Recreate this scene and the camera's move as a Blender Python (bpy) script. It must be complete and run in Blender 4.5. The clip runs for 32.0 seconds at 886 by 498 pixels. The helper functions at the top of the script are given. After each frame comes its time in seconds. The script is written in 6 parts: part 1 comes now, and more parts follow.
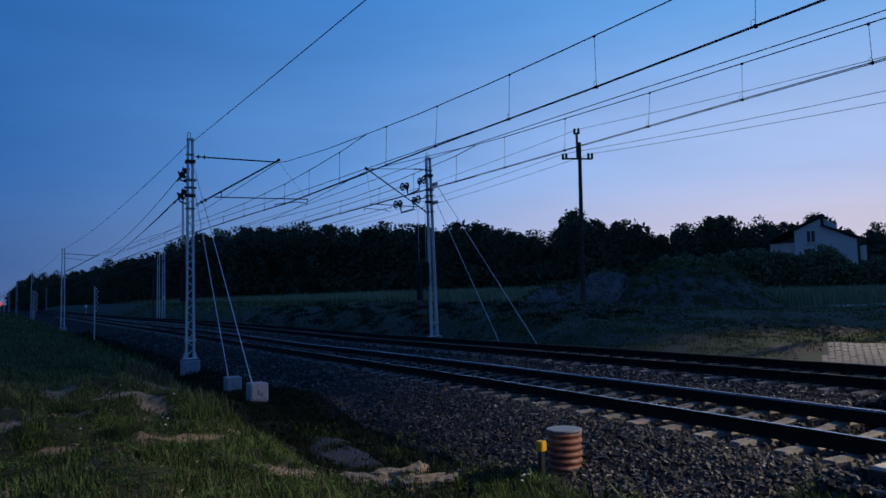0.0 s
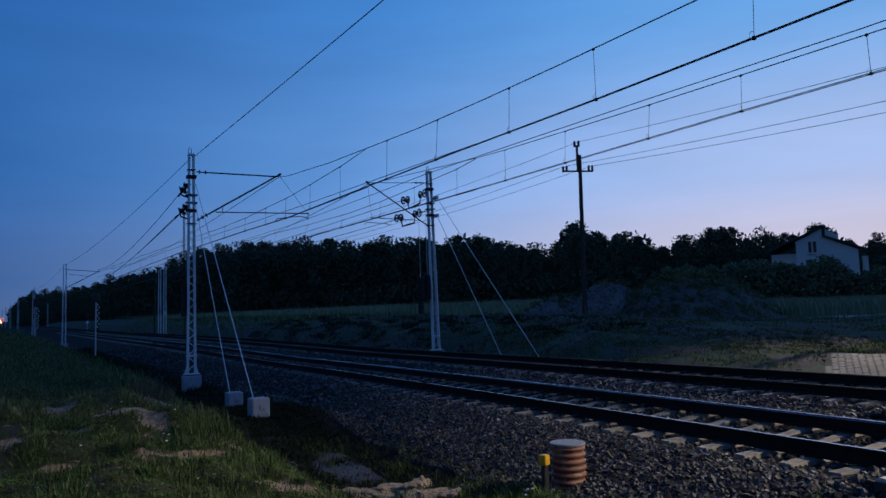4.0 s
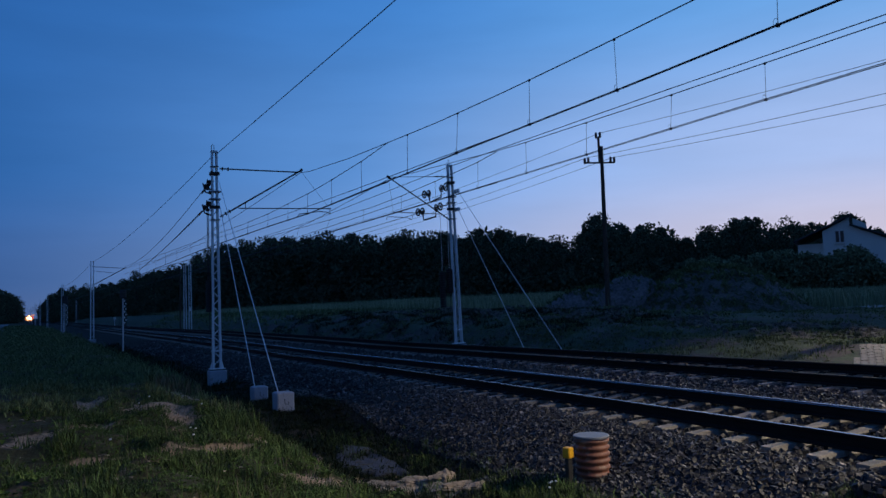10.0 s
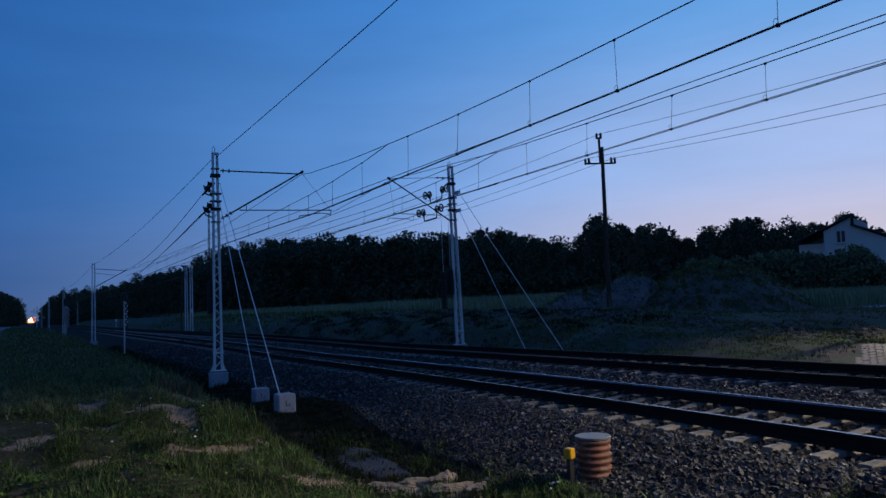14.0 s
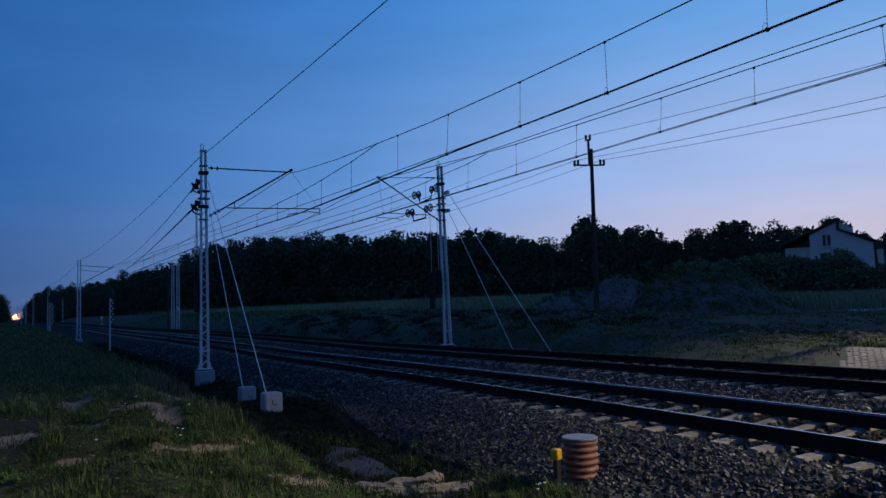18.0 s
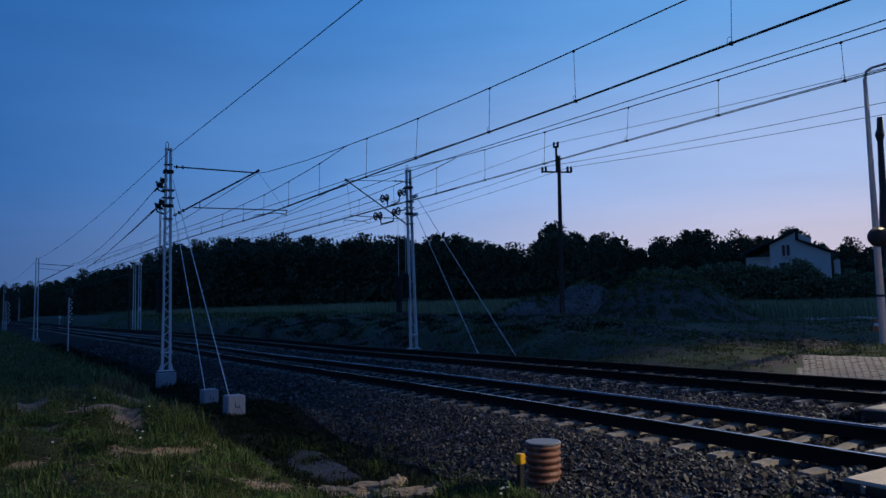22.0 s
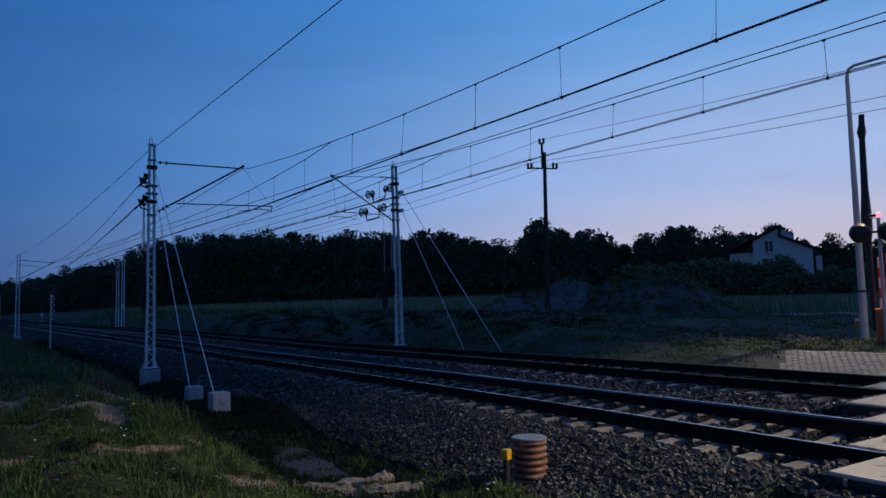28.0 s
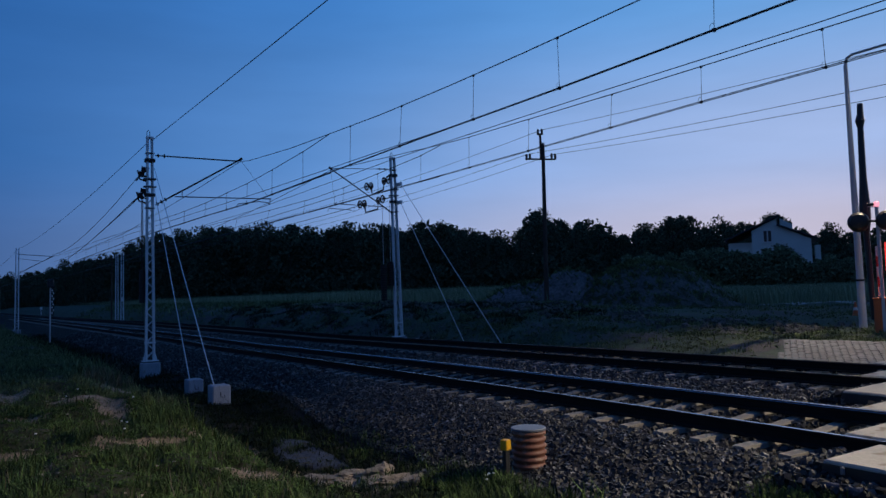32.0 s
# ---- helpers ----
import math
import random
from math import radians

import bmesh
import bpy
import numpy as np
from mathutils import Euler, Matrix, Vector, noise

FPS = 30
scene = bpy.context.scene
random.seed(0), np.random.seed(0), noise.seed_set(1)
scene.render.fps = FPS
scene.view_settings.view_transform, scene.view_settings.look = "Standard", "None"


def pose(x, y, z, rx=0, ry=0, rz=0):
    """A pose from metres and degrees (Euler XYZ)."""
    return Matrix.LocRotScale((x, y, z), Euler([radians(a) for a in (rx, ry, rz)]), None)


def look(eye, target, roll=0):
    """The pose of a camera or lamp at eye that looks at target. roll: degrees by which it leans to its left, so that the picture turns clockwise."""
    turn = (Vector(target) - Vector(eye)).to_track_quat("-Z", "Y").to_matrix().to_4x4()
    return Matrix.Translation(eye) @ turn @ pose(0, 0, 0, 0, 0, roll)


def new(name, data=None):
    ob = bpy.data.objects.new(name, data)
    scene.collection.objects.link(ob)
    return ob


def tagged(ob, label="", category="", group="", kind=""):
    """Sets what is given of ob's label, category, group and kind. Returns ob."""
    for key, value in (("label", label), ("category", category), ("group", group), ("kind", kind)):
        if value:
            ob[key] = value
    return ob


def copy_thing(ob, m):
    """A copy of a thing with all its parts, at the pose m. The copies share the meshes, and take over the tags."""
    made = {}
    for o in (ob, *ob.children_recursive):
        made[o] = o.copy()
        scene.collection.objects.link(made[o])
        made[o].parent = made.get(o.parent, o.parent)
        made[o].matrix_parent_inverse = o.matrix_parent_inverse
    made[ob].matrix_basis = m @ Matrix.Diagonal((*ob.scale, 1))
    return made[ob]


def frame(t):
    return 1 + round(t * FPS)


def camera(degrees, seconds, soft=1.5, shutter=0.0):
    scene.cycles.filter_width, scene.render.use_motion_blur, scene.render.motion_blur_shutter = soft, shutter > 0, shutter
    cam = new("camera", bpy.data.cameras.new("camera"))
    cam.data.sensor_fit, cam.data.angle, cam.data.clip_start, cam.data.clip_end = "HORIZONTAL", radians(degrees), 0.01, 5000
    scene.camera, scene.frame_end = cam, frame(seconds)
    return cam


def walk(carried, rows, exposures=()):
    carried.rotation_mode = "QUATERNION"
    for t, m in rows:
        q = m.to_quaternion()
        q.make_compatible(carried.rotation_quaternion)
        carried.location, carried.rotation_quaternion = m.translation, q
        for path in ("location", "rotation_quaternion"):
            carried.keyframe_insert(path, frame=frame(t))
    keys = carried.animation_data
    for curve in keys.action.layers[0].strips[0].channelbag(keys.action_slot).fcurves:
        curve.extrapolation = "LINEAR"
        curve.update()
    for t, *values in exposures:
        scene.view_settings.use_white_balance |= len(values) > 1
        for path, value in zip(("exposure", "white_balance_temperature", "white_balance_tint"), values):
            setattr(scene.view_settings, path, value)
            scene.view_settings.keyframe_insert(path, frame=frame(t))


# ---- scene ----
cam = camera(62.13, 32.0)
PATH = [
    (0, pose(0.004, -8.084, 1.475, 94.085, 1.394, 63.911)),
    (0.5, pose(0.006, -8.080, 1.477, 94.210, 1.485, 63.891)),
    (1, pose(0.006, -8.085, 1.477, 94.365, 1.549, 63.855)),
    (1.5, pose(0.010, -8.086, 1.478, 94.477, 1.633, 63.800)),
    (2, pose(0.012, -8.086, 1.477, 94.629, 1.666, 63.795)),
    (2.5, pose(0.005, -8.085, 1.476, 94.799, 1.718, 63.812)),
    (3, pose(0.002, -8.082, 1.474, 94.948, 1.698, 63.830)),
    (3.5, pose(-0.003, -8.077, 1.476, 95.056, 1.780, 63.925)),
    (5.5, pose(-0.015, -8.081, 1.475, 95.170, 1.754, 64.412)),
    (6, pose(-0.013, -8.082, 1.475, 95.135, 1.827, 64.607)),
    (6.5, pose(-0.011, -8.078, 1.474, 95.063, 1.765, 64.784)),
    (7, pose(-0.010, -8.080, 1.473, 94.979, 1.765, 64.925)),
    (7.5, pose(-0.006, -8.072, 1.479, 94.839, 1.805, 65.119)),
    (8, pose(-0.006, -8.076, 1.476, 94.774, 1.821, 65.274)),
    (8.5, pose(-0.003, -8.077, 1.478, 94.707, 1.987, 65.446)),
    (9, pose(-0.006, -8.076, 1.475, 94.697, 2.097, 65.542)),
    (9.5, pose(-0.004, -8.077, 1.476, 94.677, 2.196, 65.661)),
    (10, pose(0.003, -8.079, 1.476, 94.685, 2.254, 65.771)),
    (10.5, pose(-0.007, -8.074, 1.475, 94.694, 2.227, 65.884)),
    (11, pose(-0.006, -8.075, 1.476, 94.674, 2.299, 65.974)),
    (11.5, pose(0.000, -8.080, 1.476, 94.677, 2.303, 65.956)),
    (12, pose(0.001, -8.083, 1.475, 94.724, 2.371, 65.941)),
    (12.5, pose(-0.006, -8.078, 1.478, 94.679, 2.364, 65.962)),
    (13, pose(-0.006, -8.077, 1.478, 94.660, 2.339, 65.971)),
    (13.5, pose(0.005, -8.076, 1.476, 94.724, 2.357, 65.970)),
    (14, pose(0.005, -8.077, 1.475, 94.783, 2.427, 65.865)),
    (14.5, pose(0.005, -8.080, 1.478, 94.882, 2.423, 65.783)),
    (16.5, pose(0.009, -8.079, 1.475, 94.904, 2.294, 65.241)),
    (17, pose(0.006, -8.076, 1.477, 94.902, 2.214, 65.094)),
    (17.5, pose(-0.004, -8.079, 1.473, 94.853, 2.155, 65.026)),
    (18, pose(-0.009, -8.077, 1.474, 94.753, 1.939, 64.931)),
    (18.5, pose(-0.008, -8.083, 1.476, 94.678, 1.459, 64.832)),
    (19, pose(-0.009, -8.084, 1.476, 94.678, 1.072, 64.728)),
    (19.5, pose(-0.011, -8.084, 1.476, 94.721, 0.807, 64.527)),
    (20, pose(0.002, -8.082, 1.478, 94.705, 0.789, 64.168)),
    (20.5, pose(0.012, -8.085, 1.480, 94.803, 1.071, 63.887)),
    (21, pose(0.013, -8.090, 1.478, 94.819, 1.003, 63.350)),
    (21.5, pose(0.006, -8.087, 1.477, 94.895, 1.093, 62.813)),
    (22, pose(0.007, -8.087, 1.477, 94.983, 1.225, 62.313)),
    (22.5, pose(0.006, -8.089, 1.478, 94.978, 1.295, 61.908)),
    (23, pose(0.002, -8.088, 1.477, 95.020, 1.366, 61.583)),
    (23.5, pose(0.003, -8.093, 1.476, 95.085, 1.425, 61.235)),
    (24, pose(0.006, -8.093, 1.476, 95.072, 1.455, 61.060)),
    (24.5, pose(0.005, -8.093, 1.477, 95.066, 1.430, 61.070)),
    (25, pose(-0.003, -8.091, 1.476, 95.065, 1.326, 61.104)),
    (25.5, pose(-0.009, -8.091, 1.474, 95.028, 1.265, 61.080)),
    (27.5, pose(-0.003, -8.085, 1.474, 94.751, 1.290, 61.183)),
    (28, pose(-0.006, -8.087, 1.474, 94.672, 1.337, 61.210)),
    (28.5, pose(-0.002, -8.087, 1.477, 94.575, 1.423, 61.215)),
    (29, pose(-0.000, -8.090, 1.472, 94.506, 1.438, 61.178)),
    (29.5, pose(0.001, -8.090, 1.476, 94.430, 1.529, 61.128)),
    (30, pose(0.002, -8.086, 1.475, 94.337, 1.529, 61.107)),
    (30.5, pose(0.003, -8.087, 1.476, 94.246, 1.567, 61.121)),
    (31, pose(0.005, -8.084, 1.476, 94.146, 1.624, 61.136)),
    (31.5, pose(0.004, -8.083, 1.477, 94.074, 1.643, 61.174)),
    (32, pose(0.005, -8.086, 1.476, 94.007, 1.683, 61.158)),
]
# the clip darkens a little towards its end
walk(cam, PATH, [(0, 0.0), (11, -0.02), (17, -0.06), (23, -0.08), (29, -0.13), (32, -0.13)])

# ---------------------------------------------------------------- light
world = bpy.data.worlds.new("dusk")
scene.world = world
world.use_nodes = True
wn, wl = world.node_tree.nodes, world.node_tree.links
wn.clear()
w_out = wn.new("ShaderNodeOutputWorld")
w_bg = wn.new("ShaderNodeBackground")
w_bg.inputs["Strength"].default_value = 1.0
w_tc = wn.new("ShaderNodeTexCoord")
w_sep = wn.new("ShaderNodeSeparateXYZ")
wl.new(w_tc.outputs["Generated"], w_sep.inputs[0])


def w_ramp(stops):
    r = wn.new("ShaderNodeValToRGB")
    r.color_ramp.interpolation = "EASE"
    while len(r.color_ramp.elements) < len(stops):
        r.color_ramp.elements.new(0.5)
    for e, (p, c) in zip(r.color_ramp.elements, stops):
        e.position, e.color = p, (*c, 1)
    return r


# dusk sky: away from the sunk sun, between, and towards it, each by elevation
away = w_ramp([(0.0, (0.045, 0.10, 0.26)), (0.06, (0.034, 0.105, 0.31)), (0.2, (0.022, 0.122, 0.39)), (0.42, (0.022, 0.118, 0.39)), (0.7, (0.012, 0.06, 0.22))])
side = w_ramp([(0.0, (0.38, 0.46, 0.75)), (0.06, (0.28, 0.44, 0.79)), (0.2, (0.155, 0.37, 0.80)), (0.42, (0.072, 0.28, 0.73)), (0.8, (0.014, 0.07, 0.25))])
sunk = w_ramp([(0.0, (0.76, 0.55, 0.58)), (0.07, (0.60, 0.56, 0.71)), (0.18, (0.40, 0.53, 0.86)), (0.38, (0.15, 0.39, 0.80)), (0.85, (0.014, 0.07, 0.25))])
for r in (away, side, sunk):
    wl.new(w_sep.outputs["Z"], r.inputs[0])
w_dot = wn.new("ShaderNodeVectorMath")
w_dot.operation = "DOT_PRODUCT"
SUN_AZ = radians(18)
w_dot.inputs[1].default_value = (-math.sin(SUN_AZ), math.cos(SUN_AZ), 0)
wl.new(w_tc.outputs["Generated"], w_dot.inputs[0])
# the faint rosy band that stands over the horizon opposite the sunset
belt = w_ramp([(0.0, (0.05, 0.09, 0.21)), (0.14, (0.07, 0.115, 0.27)), (0.32, (0.05, 0.13, 0.35)), (0.7, (0.012, 0.06, 0.22))])
wl.new(w_sep.outputs["Z"], belt.inputs[0])
sky = belt.outputs[0]
for low, high, ramp in ((-0.75, -0.1, away), (0.05, 0.95, side), (0.55, 1.0, sunk)):
    m_ = wn.new("ShaderNodeMapRange")
    m_.interpolation_type = "SMOOTHSTEP"
    m_.inputs[1].default_value, m_.inputs[2].default_value = low, high
    wl.new(w_dot.outputs["Value"], m_.inputs[0])
    x_ = wn.new("ShaderNodeMixRGB")
    wl.new(m_.outputs[0], x_.inputs[0])
    wl.new(sky, x_.inputs[1])
    wl.new(ramp.outputs[0], x_.inputs[2])
    sky = x_.outputs[0]
# thin uneven haze, drawn out along the horizon
w_map = wn.new("ShaderNodeMapping")
w_map.inputs["Scale"].default_value = (1.5, 1.5, 9.0)
wl.new(w_tc.outputs["Generated"], w_map.inputs[0])
w_no = wn.new("ShaderNodeTexNoise")
w_no.inputs["Scale"].default_value, w_no.inputs["Detail"].default_value = 2.2, 4
wl.new(w_map.outputs[0], w_no.inputs["Vector"])
w_hz = wn.new("ShaderNodeMapRange")
w_hz.inputs[1].default_value, w_hz.inputs[2].default_value, w_hz.inputs[3].default_value, w_hz.inputs[4].default_value = 0.3, 0.7, 0.94, 1.06
wl.new(w_no.outputs[0], w_hz.inputs[0])
wl.new(w_hz.outputs[0], w_bg.inputs["Strength"])
wl.new(sky, w_bg.inputs["Color"])
wl.new(w_bg.outputs[0], w_out.inputs["Surface"])


def lamp_at(name, place, aim, watts, colour, size, cone=150, blend=0.6):
    d = bpy.data.lights.new(name, "SPOT")
    d.energy, d.color, d.shadow_soft_size = watts, colour, size
    d.spot_size, d.spot_blend = radians(cone), blend
    ob = new(name, d)
    ob.matrix_world = look(place, aim)
    return ob


# the two street lamps of the crossing, one on each side of the road
LAMP_WEST = (-12.2, 15.45, 8.8)
LAMP_EAST = (3.0, 7.0, 9.0)
lamp_at("lamp_west", LAMP_WEST, (-10.2, 9.6, 0), 3900, (1.0, 0.82, 0.60), 0.12, 98, 1.0)
lamp_at("lamp_east", LAMP_EAST, (-3.3, -2.7, 0), 10200, (1.0, 0.84, 0.60), 0.12, 64, 1.0)


# ---------------------------------------------------------------- materials
def mat(name, base, dark=None, rough=0.8, metal=0.0, scale=8.0, fine=60.0, bump=0.3, amount=0.6, spot=None, spot_at=0.62, rand=0.0, dist=0.02, emit=0.0):
    """A surface with two scales of variation: broad patches and fine grain, some relief, and a third tone in spots."""
    m = bpy.data.materials.new(name)
    m.use_nodes = True
    n, l = m.node_tree.nodes, m.node_tree.links
    b = n["Principled BSDF"]
    b.inputs["Roughness"].default_value, b.inputs["Metallic"].default_value = rough, metal
    if rough >= 0.85:
        b.inputs["Specular IOR Level"].default_value = 0.15
    dark = dark or tuple(c * 0.55 for c in base)
    tc = n.new("ShaderNodeTexCoord")
    big, small = n.new("ShaderNodeTexNoise"), n.new("ShaderNodeTexNoise")
    for t, s, d in ((big, scale, 4), (small, fine, 6)):
        t.inputs["Scale"].default_value, t.inputs["Detail"].default_value = s, d
        l.new(tc.outputs["Object"], t.inputs["Vector"])
    ramp = n.new("ShaderNodeMapRange")
    ramp.inputs[1].default_value, ramp.inputs[2].default_value = 0.35, 0.65
    add = n.new("ShaderNodeMath")
    add.operation = "MULTIPLY_ADD"
    add.inputs[1].default_value, add.inputs[2].default_value = 0.5, 0.0
    l.new(small.outputs[0], add.inputs[0])
    add2 = n.new("ShaderNodeMath")
    add2.operation = "MULTIPLY_ADD"
    add2.inputs[1].default_value = 0.5
    l.new(big.outputs[0], add2.inputs[0])
    l.new(add.outputs[0], add2.inputs[2])
    l.new(add2.outputs[0], ramp.inputs[0])
    mix = n.new("ShaderNodeMixRGB")
    mix.inputs[1].default_value, mix.inputs[2].default_value = (*dark, 1), (*base, 1)
    l.new(ramp.outputs[0], mix.inputs[0])
    out = mix.outputs[0]
    if spot:
        third = n.new("ShaderNodeTexNoise")
        third.inputs["Scale"].default_value, third.inputs["Detail"].default_value = scale * 1.7, 3
        l.new(tc.outputs["Object"], third.inputs["Vector"])
        r2 = n.new("ShaderNodeMapRange")
        r2.inputs[1].default_value, r2.inputs[2].default_value = spot_at - 0.04, spot_at + 0.05
        l.new(third.outputs[0], r2.inputs[0])
        mix2 = n.new("ShaderNodeMixRGB")
        mix2.inputs[2].default_value = (*spot, 1)
        l.new(r2.outputs[0], mix2.inputs[0])
        l.new(out, mix2.inputs[1])
        out = mix2.outputs[0]
    if rand:
        if rand > 0:
            src = n.new("ShaderNodeObjectInfo").outputs["Random"]
        else:
            src = n.new("ShaderNodeNewGeometry").outputs["Random Per Island"]
        hsv = n.new("ShaderNodeHueSaturation")
        mr = n.new("ShaderNodeMapRange")
        mr.inputs[3].default_value, mr.inputs[4].default_value = 1 - abs(rand), 1 + abs(rand)
        l.new(src, mr.inputs[0])
        l.new(mr.outputs[0], hsv.inputs["Value"])
        l.new(out, hsv.inputs["Color"])
        out = hsv.outputs[0]
    l.new(out, b.inputs["Base Color"])
    if bump:
        bp = n.new("ShaderNodeBump")
        bp.inputs["Strength"].default_value, bp.inputs["Distance"].default_value = bump, dist
        l.new(small.outputs[0], bp.inputs["Height"])
        l.new(bp.outputs[0], b.inputs["Normal"])
    rr = n.new("ShaderNodeMapRange")
    rr.inputs[3].default_value, rr.inputs[4].default_value = max(0.02, rough - 0.12), min(1, rough + 0.12)
    l.new(big.outputs[0], rr.inputs[0])
    l.new(rr.outputs[0], b.inputs["Roughness"])
    return m


def glow(name, colour, strength):
    m = bpy.data.materials.new(name)
    m.use_nodes = True
    b = m.node_tree.nodes["Principled BSDF"]
    b.inputs["Base Color"].default_value = (*colour, 1)
    b.inputs["Emission Color"].default_value = (*colour, 1)
    b.inputs["Emission Strength"].default_value = strength
    return m


M_GRASS = mat("grass_soil", (0.055, 0.06, 0.025), (0.03, 0.026, 0.016), 0.95, scale=1.2, fine=18, bump=0.6, spot=(0.10, 0.075, 0.05), spot_at=0.62, dist=0.05)
M_BARE = mat("bare_sandy_soil", (0.24, 0.175, 0.125), (0.13, 0.095, 0.07), 0.95, scale=2.5, fine=22, bump=0.8, dist=0.04)
def add_bare(m, soil, deep):
    """Lets bare soil show where the mesh's "bare" value is high, with a ragged border."""
    n, l = m.node_tree.nodes, m.node_tree.links
    b = n["Principled BSDF"]
    old = b.inputs["Base Color"].links[0].from_socket
    at = n.new("ShaderNodeAttribute")
    at.attribute_name = "bare"
    tc = n.new("ShaderNodeTexCoord")
    ns, fine = n.new("ShaderNodeTexNoise"), n.new("ShaderNodeTexNoise")
    ns.inputs["Scale"].default_value, ns.inputs["Detail"].default_value = 7.0, 8
    fine.inputs["Scale"].default_value, fine.inputs["Detail"].default_value = 22.0, 5
    l.new(tc.outputs["Object"], ns.inputs["Vector"])
    l.new(tc.outputs["Object"], fine.inputs["Vector"])
    ad = n.new("ShaderNodeMath")
    l.new(at.outputs["Fac"], ad.inputs[0])
    l.new(ns.outputs[0], ad.inputs[1])
    mr = n.new("ShaderNodeMapRange")
    mr.inputs[1].default_value, mr.inputs[2].default_value = 0.85, 1.1
    l.new(ad.outputs[0], mr.inputs[0])
    tone = n.new("ShaderNodeMixRGB")
    tone.inputs[1].default_value, tone.inputs[2].default_value = (*deep, 1), (*soil, 1)
    l.new(fine.outputs[0], tone.inputs[0])
    mix = n.new("ShaderNodeMixRGB")
    l.new(mr.outputs[0], mix.inputs[0])
    l.new(old, mix.inputs[1])
    l.new(tone.outputs[0], mix.inputs[2])
    l.new(mix.outputs[0], b.inputs["Base Color"])


# ditch soil toned near black: the ditch's shade is put into its colour
M_DITCHSHADE = mat("dark_verge", (0.018, 0.021, 0.012), (0.009, 0.009, 0.008), 0.95, scale=0.5, fine=9, bump=0.7, spot=(0.06, 0.05, 0.038), spot_at=0.58, dist=0.08)
M_VERGE = mat("rough_verge", (0.10, 0.125, 0.08), (0.05, 0.06, 0.042), 0.95, scale=0.5, fine=9, bump=0.7, spot=(0.075, 0.075, 0.065), spot_at=0.58, dist=0.08)
for m_ in (M_GRASS, M_DITCHSHADE):
    add_bare(m_, (0.46, 0.335, 0.23), (0.10, 0.075, 0.05))
add_bare(M_VERGE, (0.14, 0.12, 0.11), (0.065, 0.058, 0.055))
M_FIELD = mat("field_grass", (0.06, 0.085, 0.035), (0.035, 0.05, 0.022), 0.95, scale=0.15, fine=6, bump=0.5, dist=0.1)
M_BED = mat("ballast_bed", (0.030, 0.028, 0.027), (0.010, 0.010, 0.010), 0.95, scale=6, fine=26, bump=1.0, dist=0.04)
M_STONE = mat("ballast_stone", (0.038, 0.039, 0.0425), (0.0135, 0.0135, 0.015), 0.6, scale=9, fine=50, bump=0.3, dist=0.01)


def tint_islands(m, stops):
    """Gives every loose piece of a mesh one of several tones, multiplied onto its grain."""
    n, l = m.node_tree.nodes, m.node_tree.links
    b = n["Principled BSDF"]
    old = b.inputs["Base Color"].links[0].from_socket
    geo_, ramp = n.new("ShaderNodeNewGeometry"), n.new("ShaderNodeValToRGB")
    while len(ramp.color_ramp.elements) < len(stops):
        ramp.color_ramp.elements.new(0.5)
    for e, (p, c) in zip(ramp.color_ramp.elements, stops):
        e.position, e.color = p, (*c, 1)
    l.new(geo_.outputs["Random Per Island"], ramp.inputs[0])
    mix = n.new("ShaderNodeMixRGB")
    mix.blend_type = "MULTIPLY"
    mix.inputs[0].default_value = 1.0
    l.new(old, mix.inputs[1])
    l.new(ramp.outputs[0], mix.inputs[2])
    l.new(mix.outputs[0], b.inputs["Base Color"])


tint_islands(M_STONE, [(0.0, (0.08, 0.08, 0.09)), (0.35, (0.22, 0.21, 0.21)), (0.55, (0.47, 0.44, 0.42)), (0.72, (0.45, 0.47, 0.52)), (0.86, (1.4, 1.3, 1.2)), (0.95, (3.2, 3.1, 3.0)), (1.0, (5.5, 5.4, 5.3))])
M_DULL = mat("rough_grass_blade", (0.15, 0.185, 0.078), (0.08, 0.10, 0.042), 0.9, scale=0.8, fine=9, bump=0, rand=-0.5)
M_BLADE = mat("grass_blade", (0.096, 0.143, 0.043), (0.027, 0.045, 0.015), 0.9, scale=1.5, fine=9, bump=0, rand=-0.8)
# carries the ditch's shade as a darker green; also dark weeds on the far slope
M_SHADEDARKBLADE = mat("dark_grass_blade", (0.021, 0.032, 0.013), (0.009, 0.015, 0.007), 0.9, scale=1.5, fine=9, bump=0, rand=-0.45)
M_DRY = mat("dry_grass", (0.15, 0.13, 0.07), (0.08, 0.07, 0.04), 0.8, scale=1.5, fine=9, bump=0, rand=-0.3)
M_CROP = mat("crop_blade", (0.27, 0.31, 0.17), (0.16, 0.19, 0.10), 0.8, scale=0.4, fine=5, bump=0, rand=-0.3)
M_HEDGE = mat("hedge_leaf", (0.19, 0.225, 0.13), (0.10, 0.125, 0.07), 0.88, scale=0.8, fine=4, bump=0, rand=-0.5)
M_LEAF = mat("leaf", (0.10, 0.125, 0.075), (0.055, 0.07, 0.042), 0.88, scale=0.8, fine=4, bump=0, rand=-0.5)
M_BARK = mat("bark", (0.09, 0.07, 0.05), (0.04, 0.03, 0.024), 0.9, scale=3, fine=25, bump=0.8)
M_STEEL = mat("galvanised_steel", (0.80, 0.80, 0.80), (0.62, 0.63, 0.64), 0.55, 0.1, scale=2.5, fine=40, bump=0.08)
M_WHITEST = mat("pale_zinc", (0.84, 0.84, 0.85), (0.72, 0.72, 0.73), 0.5, 0.2, scale=2.5, fine=40, bump=0.05)
